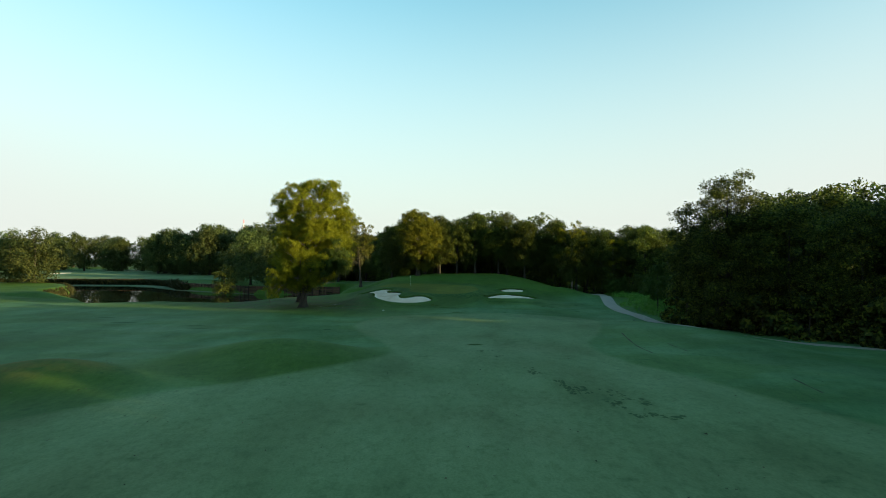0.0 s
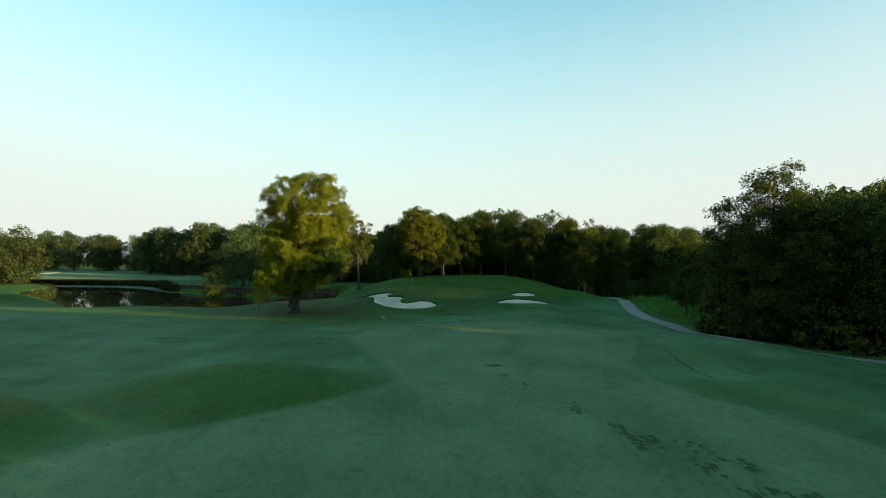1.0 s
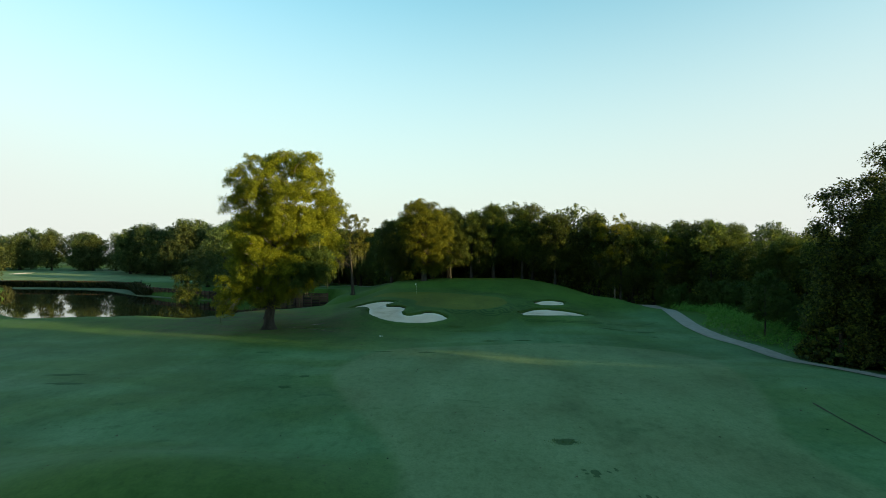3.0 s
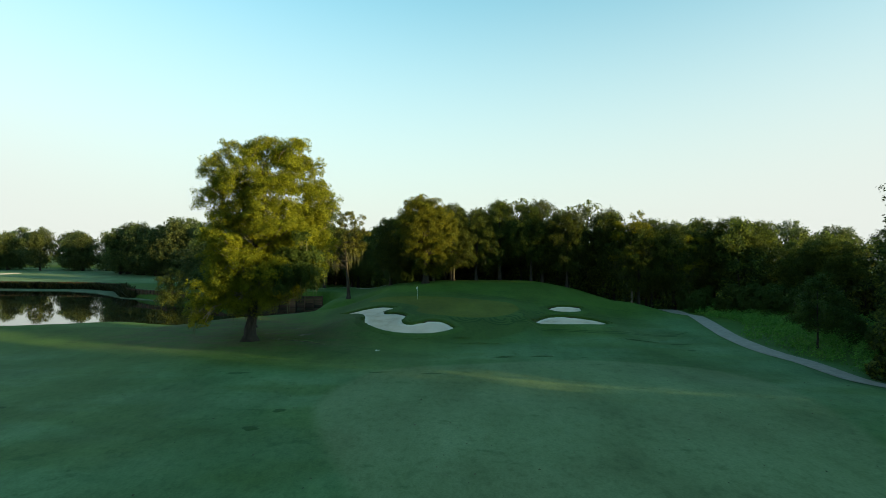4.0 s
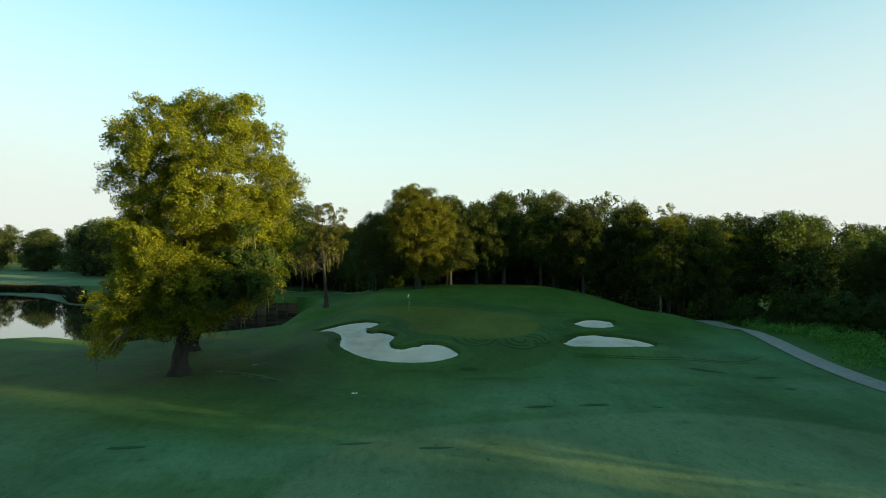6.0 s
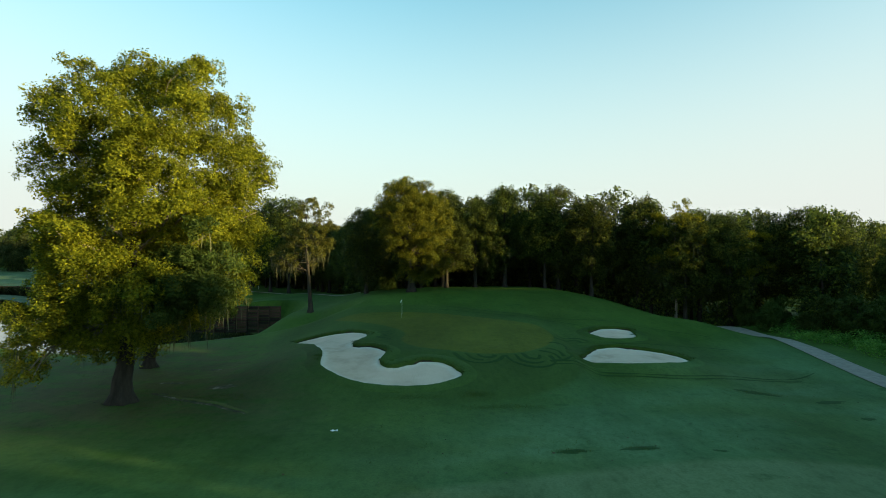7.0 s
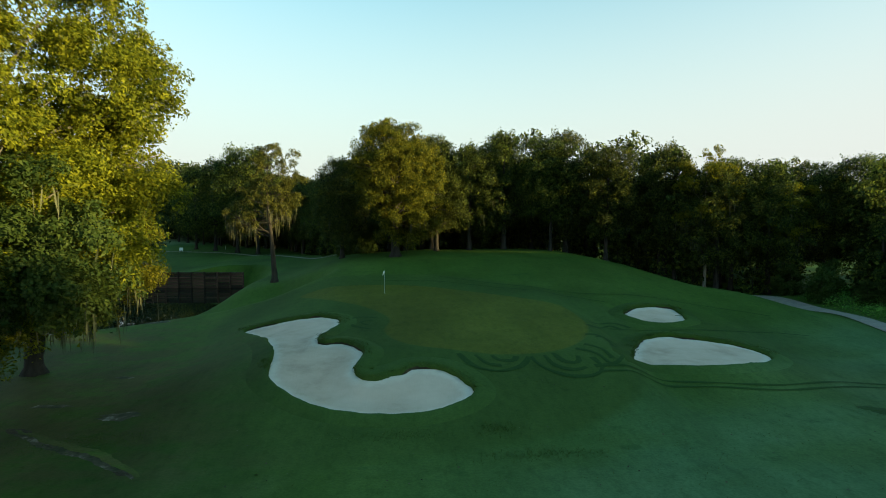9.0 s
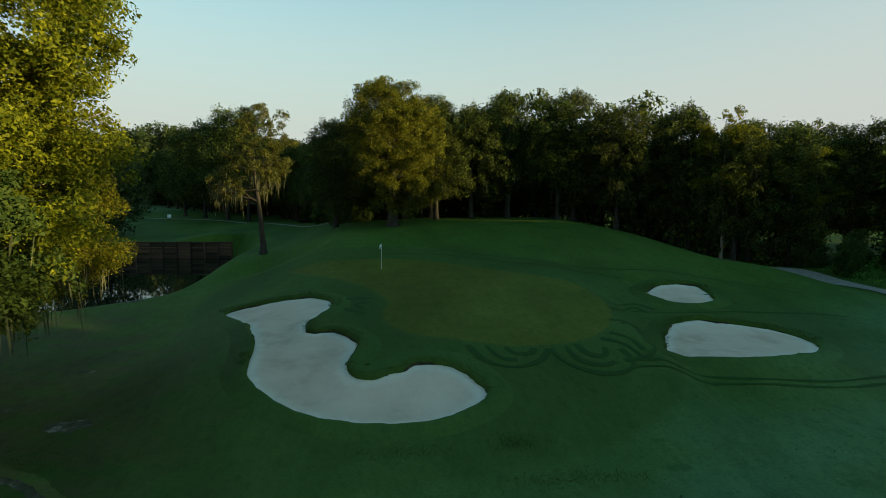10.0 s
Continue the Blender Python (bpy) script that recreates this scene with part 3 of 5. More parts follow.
bunker(BUNKER_B, "long oval bunker of pale sand", 2)
bunker(BUNKER_C, "small round bunker of pale sand on the bank", 3)


# ---- trees ----
def leaf_sprays(blobs, count, size, rng, flat=0.75, kids=6):
    """Leaf sprays on small tilted pads that crowd each clump; blobs are rows of x, y, z, r."""
    blobs = np.asarray(blobs, float)
    big = np.repeat(blobs, kids, 0)
    n = len(big)
    d = unit(rng.standard_normal((n, 3)) + np.array([0, 0, 0.3]))
    squash = np.array([1, 1, flat])
    centre = big[:, :3] + d * (big[:, 3] * rng.uniform(0.35, 0.95, n))[:, None] * squash
    radius = big[:, 3] * rng.uniform(0.30, 0.56, n) * (8 / kids) ** 0.4
    face = unit(0.7 * d + np.array([0, 0, 0.75]) + 0.35 * rng.standard_normal((n, 3)))
    w = radius ** 2
    pick = rng.choice(n, count, p=w / w.sum())
    c, r, f = centre[pick], radius[pick][:, None], face[pick]
    u = unit(np.cross(f, rng.standard_normal((count, 3))))
    rho = np.sqrt(rng.random(count))[:, None] * np.where(rng.random(count) < 0.07, 1.25, 1.0)[:, None]
    p = c + u * rho * r + f * r * 0.30 * rng.standard_normal((count, 1)) - np.array([0, 0, 0.22]) * rho ** 2 * r
    nrm = unit(0.8 * f + 0.5 * u * rho + 0.5 * rng.standard_normal((count, 3)))
    t = unit(np.cross(nrm, rng.standard_normal((count, 3))))
    b = np.cross(nrm, t)
    L = (size * (0.55 + 0.9 * rng.random(count)))[:, None]
    W = L * (0.45 + 0.3 * rng.random(count))[:, None]
    return np.stack([p - t * L / 2 - b * W / 2, p - t * L / 2 + b * W / 2, p + t * L / 2], 1)


def lopsided_blobs(rows, n, rng, size, core=0.25, deep=1.0, back=0.0):
    """Clumps in an uneven crown; rows of (height, reach to -x, reach to +x)."""
    zs, lo, hi = np.array(rows, float).T
    out = []
    for _ in range(n * 60):
        if len(out) >= n:
            break
        z = rng.uniform(zs[0], zs[-1])
        a, b = np.interp(z, zs, lo), np.interp(z, zs, hi)
        half, mid = (b - a) / 2, (a + b) / 2
        if rng.random() > half / 9.0 + 0.1:
            continue
        s = size * rng.uniform(0.65, 1.25)
        k = max(half - 0.85 * s, 0.2) * (core + (1 - core) * rng.random() ** 0.5)
        t = rng.uniform(0, 2 * math.pi)
        c = (mid + k * math.cos(t), back + deep * k * math.sin(t), z - 0.5 * s)
        if all((c[0] - o[0]) ** 2 + (c[1] - o[1]) ** 2 + 1.7 * (c[2] - o[2]) ** 2 > (0.85 * min(s, o[3])) ** 2 for o in out):
            out.append((*c, s))
    return np.array(out)


def crown_blobs(profile, height, n, rng, size, lean=(0, 0), core=0.35, low=1.0):
    """Clumps in an envelope; profile: rows of (share of height, radius)."""
    zs, rs = np.array(profile).T
    out = []
    for _ in range(n * 20):
        if len(out) >= n:
            break
        h = zs[0] + (zs[-1] - zs[0]) * rng.random() ** low
        R = np.interp(h, zs, rs)
        if rng.random() > R / rs.max() + 0.08:
            continue
        a, f = rng.uniform(0, 2 * math.pi), core + (1 - core) * rng.random() ** 0.6
        s = size * rng.uniform(0.6, 1.25)
        rr = max(R * f - s * 0.45, 0)
        c = (rr * math.cos(a) + lean[0] * h, rr * math.sin(a) + lean[1] * h, h * height - s * 0.2)
        if all((c[0] - o[0]) ** 2 + (c[1] - o[1]) ** 2 + 1.6 * (c[2] - o[2]) ** 2 > (0.72 * min(s, o[3])) ** 2 for o in out):
            out.append((*c, s))
    return np.array(out)


def limbs(blobs, height, girth, rng, share=0.6, fork=0.3, lean=(0, 0), flare=1.6, sides=8, reach_up=0.85):
    """Trunk with a flared foot and limbs that run out into the clumps."""
    verts, faces, arms = [], [], []
    k = 9
    hs = np.linspace(0, reach_up, k)
    line = [(lean[0] * h + 0.015 * height * math.sin(7 * h + 1) * h, lean[1] * h + 0.015 * height * math.cos(6 * h) * h, h * height) for h in hs]
    line = np.array(line)
    line = np.vstack([[line[0][0], line[0][1], -0.4], line[0] + (0, 0, 0.06), line[0] + (0, 0, 0.02 * height + 0.25), line[0] + (0, 0, 0.045 * height + 0.5), line[1:]])
    rad = [girth * flare * 1.12, girth * flare, girth * (0.35 + 0.75 * flare * 0.62), girth * 1.03] + [girth * max(0.07, (1 - h / (reach_up * 1.04)) ** 0.8) for h in hs[1:]]
    tube(verts, faces, line, rad, sides + 2, [0.22, 0.22, 0.16, 0.10, 0.05] if sides > 10 else ())
    order = rng.permutation(len(blobs))[: int(len(blobs) * share)]
    for i in order:
        b = blobs[i]
        dist = math.hypot(b[0] - lean[0] * b[2] / height, b[1] - lean[1] * b[2] / height)
        h0 = np.clip((b[2] - dist * rng.uniform(0.35, 0.9)) / height, fork * rng.uniform(0.75, 1.2), reach_up * 0.95)
        s = np.array([np.interp(h0 * height, line[:, 2], line[:, 0]), np.interp(h0 * height, line[:, 2], line[:, 1]), h0 * height])
        e = b[:3] + rng.standard_normal(3) * 0.15 * b[3]
        m1 = s + (e - s) * 0.35 + np.array([0, 0, -0.05 * dist]) + rng.standard_normal(3) * 0.05 * dist
        m2 = s + (e - s) * 0.7 + np.array([0, 0, 0.06 * dist]) + rng.standard_normal(3) * 0.06 * dist
        r0 = girth * max(0.09, 0.42 * (1 - h0 / (reach_up * 1.1)))
        lv, lf = [], []
        arms.append((lv, lf))
        tube(lv, lf, [s, m1, m2, e], [r0, r0 * 0.7, r0 * 0.45, r0 * 0.12], 5)
        for _ in range(2):
            q = e + np.clip(rng.standard_normal(3), -1.1, 1.1) * b[3] * 0.55
            tube(lv, lf, [m2, (m2 + q) / 2 + rng.standard_normal(3) * 0.15, q], [r0 * 0.3, r0 * 0.18, r0 * 0.05], 4)
    return verts, faces, arms


def moss_quads(blobs, count, rng, long=1.6, below=None):
    """Strands of moss that hang from the undersides of clumps."""
    low = blobs if below is None else blobs[blobs[:, 2] < below]
    pick = low[rng.integers(0, len(low), count // 6 + 1)]
    out = []
    for b in pick:
        a = rng.uniform(0, 2 * math.pi)
        c = b[:3] + np.array([math.cos(a), math.sin(a), 0]) * b[3] * rng.uniform(0.2, 0.95) + (0, 0, -b[3] * 0.35)
        for _ in range(6):
            p = c + rng.standard_normal(3) * (0.28, 0.28, 0.2)
            L, w, t = long * rng.uniform(0.2, 1.0) ** 1.5, rng.uniform(0.015, 0.045), rng.uniform(0, math.pi)
            u = np.array([math.cos(t), math.sin(t), 0]) * w
            s = np.array([rng.normal() * 0.08, rng.normal() * 0.08, -L])
            out.append([p - u * 0.6, p + u * 0.6, p + s * 0.55 + u, p + s * 0.55 - u])
            out.append([p + s * 0.55 - u, p + s * 0.55 + u, p + s + u * 0.1, p + s - u * 0.1])
    return np.array(out)


def tree(name, label, profile, height, girth, blobs_n, blob_size, leaves, leaf_size, leaf_mat, bark, seed, moss=0, lean=(0, 0),
         share=0.6, fork=0.3, core=0.35, category="tree", moss_len=1.6, moss_below=None, extra=(), flare=1.6, reach_up=0.85, flat=0.75, limb_bark=None, low=1.0, single_limbs=False, kids=8, sides=8, rows=(), deep=1.0):
    rng = np.random.default_rng(seed)
    th = empty(name, 0, 0, 0)
    if len(rows):
        bl = lopsided_blobs(rows, blobs_n, rng, blob_size, core, deep)
    else:
        bl = crown_blobs(profile, height, blobs_n, rng, blob_size, lean, core, low)
    if len(extra):
        bl = np.vstack([bl, np.array(extra, float)])
    v, f, arms = limbs(bl, height, girth, rng, share, fork, lean, flare, sides, reach_up)
    if single_limbs:
        mesh_object("trunk", v, f, bark, th, "", True)
        for lv, lf in arms:
            mesh_object("limb", lv, lf, limb_bark or bark, th, "", True)
    else:
        for lv, lf in arms:
            f += [tuple(i + len(v) for i in q) for q in lf]
            v += lv
        mesh_object("trunk", v, f, bark, th, "", True)
    pieces_object("crown", leaf_sprays(bl, leaves, leaf_size, rng, flat, kids), leaf_mat, th)
    if moss:
        pieces_object("moss", moss_quads(bl, moss, rng, moss_len, moss_below), MOSS, th, "grey-green hanging moss")["kind"] = "stuff"
    return tagged(th, label, category)


def on_land(x, y):
    return float(ground(np.array([x]), np.array([y]))[0])


def put(th, x, y, turn=0.0, size=1.0, tall=None, sink=0.05):
    th.matrix_basis = pose(x, y, on_land(x, y) - sink, 0, 0, turn) @ Matrix.Diagonal((size, size, tall or size, 1))
    return th


def again(th, x, y, turn=0.0, size=1.0, tall=None, label=""):
    c = copy_thing(th, Matrix.Identity(4))
    c.scale = (1, 1, 1)
    put(c, x, y, turn, size, tall)
    if label:
        c["label"] = label
    return c


# the great tree by the water
put(tree("great_oak", "tall spreading oak with sunlit olive crown and flared trunk", (), 25.0, 0.60, 190, 1.75, 400000, 0.155,
         LEAF_OLIVE, BARK, 11, kids=18, sides=22, flat=0.72, limb_bark=PALE_BARK, single_limbs=True, moss=260, lean=(1.6, 0.0), share=0.34, fork=0.24, core=0.15,
         moss_below=8, flare=1.75, deep=0.95,
         rows=[(5.4, -5.4, 3.2), (7.0, -6.2, 8.6), (9.5, -7.0, 10.0), (12.5, -7.6, 10.0), (14.0, -7.6, 9.8), (15.4, -6.8, 10.2), (16.2, -5.0, 10.7), (17.0, -6.6, 10.9),
               (19.0, -7.2, 11.0), (20.8, -6.6, 10.5), (22.2, -5.6, 9.6), (23.2, -3.6, 8.4), (24.3, 0.0, 6.0)],
         extra=[(-5.4, -2.5, 3.4, 1.3), (-4.4, -4.0, 4.6, 1.4), (-6.0, -1.0, 4.8, 1.4), (-4.4, -2.6, 2.8, 1.1), (-3.4, -3.4, 5.0, 1.4), (-5.2, -0.6, 4.4, 1.3), (-2.6, -4.2, 6.2, 1.5),
                (-4.6, 2.2, 4.8, 1.4), (-4.2, -5.0, 6.6, 1.5), (1.2, -4.6, 6.8, 1.5), (-1.0, -3.0, 7.2, 1.6), (2.6, 3.0, 6.4, 1.5), (-4.8, -3.6, 2.4, 0.9)]), -26.0, 116.2)
GREAT = bpy.data.objects["great_oak"]
# darker leaves put the wood's shade into the oak's lower crown
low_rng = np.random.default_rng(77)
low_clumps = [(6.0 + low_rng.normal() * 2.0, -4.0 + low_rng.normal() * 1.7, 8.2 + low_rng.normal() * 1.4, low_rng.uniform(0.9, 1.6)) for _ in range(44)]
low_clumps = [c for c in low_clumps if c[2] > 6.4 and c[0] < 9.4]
pieces_object("lower_crown", leaf_sprays(low_clumps, 60000, 0.15, low_rng, 0.8, 14), LEAF_FRESH_AND_SHADED, GREAT, "lower foliage in darker green for shade")
pieces_object("moss", moss_quads(np.array(low_clumps), 150, low_rng, 1.5), MOSS, GREAT, "grey-green hanging moss")["kind"] = "stuff"
# the oak behind it
put(tree("mossy_oak", "low green oak hung with moss beside the pond",
         [(0.24, 3.0), (0.34, 6.0), (0.55, 7.4), (0.8, 6.0), (0.97, 2.5)], 15.0, 0.5, 70, 1.7, 120000, 0.16,
         LEAF_OLIVE, BARK, 12, kids=12, sides=16, single_limbs=True, moss=500, lean=(2.0, -1.0), share=0.6, fork=0.3, moss_below=7, moss_len=2.2), -29.8, 129.4)
# the slender mossy tree beyond the green
put(tree("mossy_cypress", "slender tree with sparse crown and trailing moss", (), 17.8, 0.36, 78, 0.85, 34000, 0.16,
         LEAF_MOSSY, BARK, 13, kids=10, single_limbs=True, moss=420, lean=(-1.0, 0), share=0.7, fork=0.42, core=0.3, moss_below=10, moss_len=2.2, deep=0.9,
         rows=[(6.4, -4.6, 0.4), (8.0, -6.4, 1.6), (10.0, -6.4, 3.8), (12.0, -4.6, 4.8), (14.0, -3.2, 4.8), (16.0, -3.2, 4.0), (17.2, -2.6, 3.0), (17.8, -1.6, 2.0)]), -22.2, 168.4)
# the great tree at the edge of the wood
put(tree("edge_oak", "broad rounded oak at the edge of the wood", (), 19.6, 0.6, 105, 1.75, 130000, 0.19,
         LEAF_EDGE, BARK, 14, moss=200, share=0.4, fork=0.3, moss_below=7, kids=12, core=0.2, lean=(-0.5, 0),
         rows=[(3.5, -2.5, 5.0), (6.0, -4.0, 7.2), (8.5, -5.6, 8.0), (10.5, -5.4, 8.0), (12.5, -7.6, 7.0), (14.5, -8.0, 6.8), (16.2, -7.0, 6.2), (17.4, -5.2, 5.0), (18.2, -2.6, 2.8)]), -6.8, 171.0)

# kinds of trees for the wood: near edge, and the depth behind it
KINDS = [
    tree("wood_tree", "tall dark-leaved broadleaf tree in the wood", [(0.24, 3.0), (0.40, 5.4), (0.65, 5.8), (0.85, 5.0), (0.97, 2.8)],
         20.0, 0.34, 70, 1.9, 15000, 0.33, LEAF_DARK, BARK, 21, share=0.25, fork=0.3, core=0.2),
    tree("wood_tree", "tall narrow broadleaf tree in the wood", [(0.24, 2.6), (0.5, 4.2), (0.75, 4.4), (0.9, 3.8), (0.98, 2.2)],
         20.5, 0.26, 60, 1.7, 14000, 0.31, LEAF_DARK, BARK, 22, share=0.25, fork=0.35, core=0.2),
    tree("wood_tree", "spreading dark oak in the wood", [(0.22, 4.0), (0.38, 6.6), (0.6, 6.8), (0.85, 5.2), (0.97, 2.4)],
         18.5, 0.42, 80, 2.0, 16000, 0.34, LEAF_DARK, BARK, 23, share=0.25, fork=0.22, core=0.2, moss=120, moss_below=9),
    tree("wood_tree", "pale-limbed thin tree with gaps in its crown", [(0.35, 2.5), (0.55, 4.6), (0.8, 4.8), (0.95, 3.0), (1.0, 1.2)],
         19.5, 0.24, 34, 1.3, 12000, 0.27, LEAF_OLIVE, PALE_BARK, 24, share=0.9, fork=0.35, core=0.45, moss=560, moss_len=3.0, moss_below=13),
]
FINE = [
    tree("wood_tree", "tall dark-leaved broadleaf tree in the wood", [(0.26, 3.2), (0.42, 5.4), (0.65, 5.8), (0.85, 5.0), (0.97, 2.8)],
         19.6, 0.34, 90, 1.75, 30000, 0.25, LEAF_DARK, BARK, 71, share=0.2, fork=0.3, core=0.15, kids=10),
    tree("wood_tree", "spreading dark oak in the wood", [(0.24, 4.0), (0.4, 6.2), (0.6, 6.4), (0.85, 5.2), (0.97, 2.6)],
         18.8, 0.40, 100, 1.85, 34000, 0.25, LEAF_DARK, BARK, 72, share=0.2, fork=0.22, core=0.15, kids=10, moss=160, moss_below=9),
    tree("wood_tree", "dense round-topped broadleaf tree in the wood", [(0.26, 3.4), (0.4, 5.0), (0.6, 5.6), (0.85, 5.0), (0.97, 3.0)],
         19.2, 0.30, 90, 1.75, 30000, 0.25, LEAF_DARK, BARK, 73, share=0.2, fork=0.3, core=0.15, kids=10),
]
DEEP = [
    tree("deep_wood_tree", "dark tree deep in the wood", [(0.03, 3.6), (0.35, 6.0), (0.65, 6.4), (0.85, 5.2), (0.98, 2.4)],
         20.0, 0.32, 60, 2.2, 6000, 0.55, LEAF_DARK, BARK, 25, share=0.1, fork=0.3, core=0.2),
    tree("deep_wood_tree", "tall dark tree deep in the wood", [(0.03, 3.2), (0.4, 5.2), (0.7, 5.6), (0.88, 4.4), (0.98, 2.0)],
         21.5, 0.30, 56, 2.1, 6000, 0.54, LEAF_DARK, BARK, 26, share=0.1, fork=0.3, core=0.2),
]
SHRUB = tree("shrub", "dense dark green shrub at the wood's foot", [(0.05, 1.6), (0.3, 2.4), (0.6, 2.3), (0.9, 1.2)], 4.2, 0.09, 22, 1.0, 1300, 0.44,
             LEAF_DARK, BARK, 31, share=0.2, fork=0.1, category="shrub", flare=1.1)
FAR_KINDS = [
    tree("far_tree", "distant broad oak beyond the pond", [(0.10, 5.5), (0.28, 8.5), (0.6, 9.0), (0.85, 6.5), (0.97, 3.0)],
         19.0, 0.5, 80, 2.9, 9000, 0.60, LEAF_FAR, BARK, 41, share=0.1, fork=0.2, core=0.2, kids=10),
    tree("far_tree", "distant tall tree beyond the pond", [(0.10, 5.0), (0.32, 7.0), (0.65, 7.6), (0.88, 5.6), (0.97, 2.8)],
         22.0, 0.5, 74, 2.8, 9000, 0.60, LEAF_FAR, BARK, 42, share=0.1, fork=0.2, core=0.2, kids=10),
]
rng = np.random.default_rng(5)
used = set()


def plant(kinds, k, x, y, lo=0.85, hi=1.12):
    s = rng.uniform(lo, hi)
    args = (x, y, rng.uniform(0, 360), s, s * rng.uniform(0.94, 1.06))
    th = kinds[k]
    if id(th) in used:
        again(th, *args)
    else:
        used.add(id(th))
        put(th, *args)


def stature(x, y):
    """How tall the wood grows: lower round the clearing by the path."""
    low = float(sm(100, 108, y) * sm(42, 47, x) * sm(168, 157, y))
    back = float(sm(160, 175, y))
    return 1.0 - 0.28 * low - (0.10 + 0.10 * float(sm(24, 40, x))) * back * (1 - low)


SUN_S, SUN_C = math.sin(radians(SUN_AZ)), math.cos(radians(SUN_AZ))


def across(x, y, px, py):
    """Distance of (x, y) from the line that runs from (px, py) towards the sun."""
    return (y - py) * SUN_S - (x - px) * SUN_C


GAPS = ((-22, 101.2, 3.05, -8), (3, 95.6, 2.05, 10))


def gap_height(x, y):
    """How high the wood may grow where the low sun shines through on to the turf."""
    return min([0.2 + 0.147 * (x - end) for px, py, w, end in GAPS if x > 40 and abs(across(x, y, px, py)) < w] + [99])


EDGE = smooth_loop([(-76, 288), (-60, 270), (-45, 259), (-31, 238), (-22, 215), (-15, 197), (-8, 183), (4, 180), (18, 176), (30, 170), (41, 165), (54, 162), (64, 148), (62, 128),
                    (54, 112), (47, 100), (44, 90), (52, 76), (60, 60), (62, 30), (62, 0), (66, -40)], 6, closed=False)
for row, (off, step) in enumerate(((2, 5.6), (7.5, 6.5), (14, 6.5), (22, 7.5), (31, 9), (42, 11))):
    line = resample(EDGE, step)
    t = unit(np.gradient(line, axis=0))
    for (px_, py_), (tx, ty) in zip(line, t):
        x, y = px_ - ty * off + rng.normal() * 1.2, py_ + tx * off + rng.normal() * 1.2
        if row > 3 and y < 62 or math.hypot(x - 41, y - 91) < 4 or row < 2 and math.hypot(x - 44, y - 167) < 6.5:
            continue
        s = stature(x, y)
        s = s + (0.93 - 0.15 * float(sm(22, 38, x) * sm(158, 168, y)) - s) * (0 if row < 3 else 0.5)
        # mostly unseen trees; heights chosen for the shade they cast on the turf
        if x > 70 and 126 < y < 141:
            s = 1.06
        elif x > 60 and 141 <= y < 166:
            s = 0.70
        elif x > (64 if y < 125 else 69) and 75 < y < 152 or x > 58 and 100 < y < 128:
            s = 1.1 if x > 64 else 0.96
        elif y < 75:
            s = 1.2 if x > 60 else 0.85
        if x > 86 and y > 130:
            s = 0.66
        if 60 < y < 136 and x < 0.76 * y:
            s = min(s, (10 + 0.11 * y) / 21.5)
        # trees towards the sun cut down so it reaches three lit places
        for gx_, gy_, w, low in ((-26.5, 43.6, 4.4, 0.72), (-52, 150, 5.0, 0.84), (-33, 139, 4.5, 0.80)):
            if x > 40 and abs(across(x, y, gx_, gy_)) < w:
                s = low
        s = min(s, gap_height(x, y) / 21.5)
        if -6.5 < x < 3.2 and 175 < y < 200:
            s = min(s, 0.82)
        if y > 64 and (row == 0 or row == 1 and y > 150 and x > -30 and rng.random() < 0.5):
            k = int(rng.choice(4, p=(0.40, 0.31, 0.28, 0.01)))
            near = y > 150 and x > -30
            k = k if near or k < 3 else 0
            plant(FINE if near and k < 3 else KINDS, k, x, y, s * 0.94, s * 1.06)
        else:
            plant(DEEP, int(rng.integers(2)), x, y, s * 0.92, s * 1.08)
# unseen trees added to keep the sun off the green and the oaks
for x, y, s in [(73, 131, 1.06), (74, 135, 1.08), (73, 139, 1.04), (79, 130.5, 1.1), (80, 135.5, 1.08),
                (75, 88.5, 0.8), (74, 92, 0.82), (75, 96, 1.0), (74, 100, 1.1), (81, 90, 0.85), (81, 94.5, 1.0), (67, 106, 0.94), (68, 110, 0.95), (67, 114, 0.95),
                (68, 118, 0.95), (67, 122, 0.94), (73, 108, 0.98), (74, 112.5, 0.98), (73, 117, 0.98), (74, 121, 0.98)]:
    plant(DEEP, 0, x, y, s, s)
# the tall tree at the near corner of the wood
put(tree("corner_oak", "tall dark oak at the near corner of the wood",
         [(0.04, 5.5), (0.25, 7.4), (0.5, 7.4), (0.7, 6.2), (0.86, 4.8), (0.97, 3.2)], 23.4, 0.5, 150, 2.0, 80000, 0.25,
         LEAF_DARK, BARK, 61, share=0.25, fork=0.25, core=0.15, kids=12), 42.0, 92.0, 0)
for x, y, s in [(38.6, 96.5, 1.3), (36.8, 99.0, 1.0), (42, 99, 1.5), (44, 86, 1.4), (47, 80, 1.4), (52, 73, 1.5)]:
    plant([SHRUB], 0, x, y, s, s)
plant(KINDS, 2, 40.5, 98.5, 0.82, 0.82)
plant(KINDS, 1, 37.8, 96.5, 0.9, 0.9)
line = resample(EDGE, 2.6)
t = unit(np.gradient(line, axis=0))
for (px_, py_), (tx, ty) in zip(line, t):
    if py_ > 50 and (py_ < 158 or rng.random() < 0.3):
        o = rng.uniform(-1.0, 8)
        big = 1.5 if px_ > 40 and py_ > 105 else 1.0
        plant([SHRUB], 0, px_ - ty * o, py_ + tx * o, 0.6 * big, 1.2 * big)

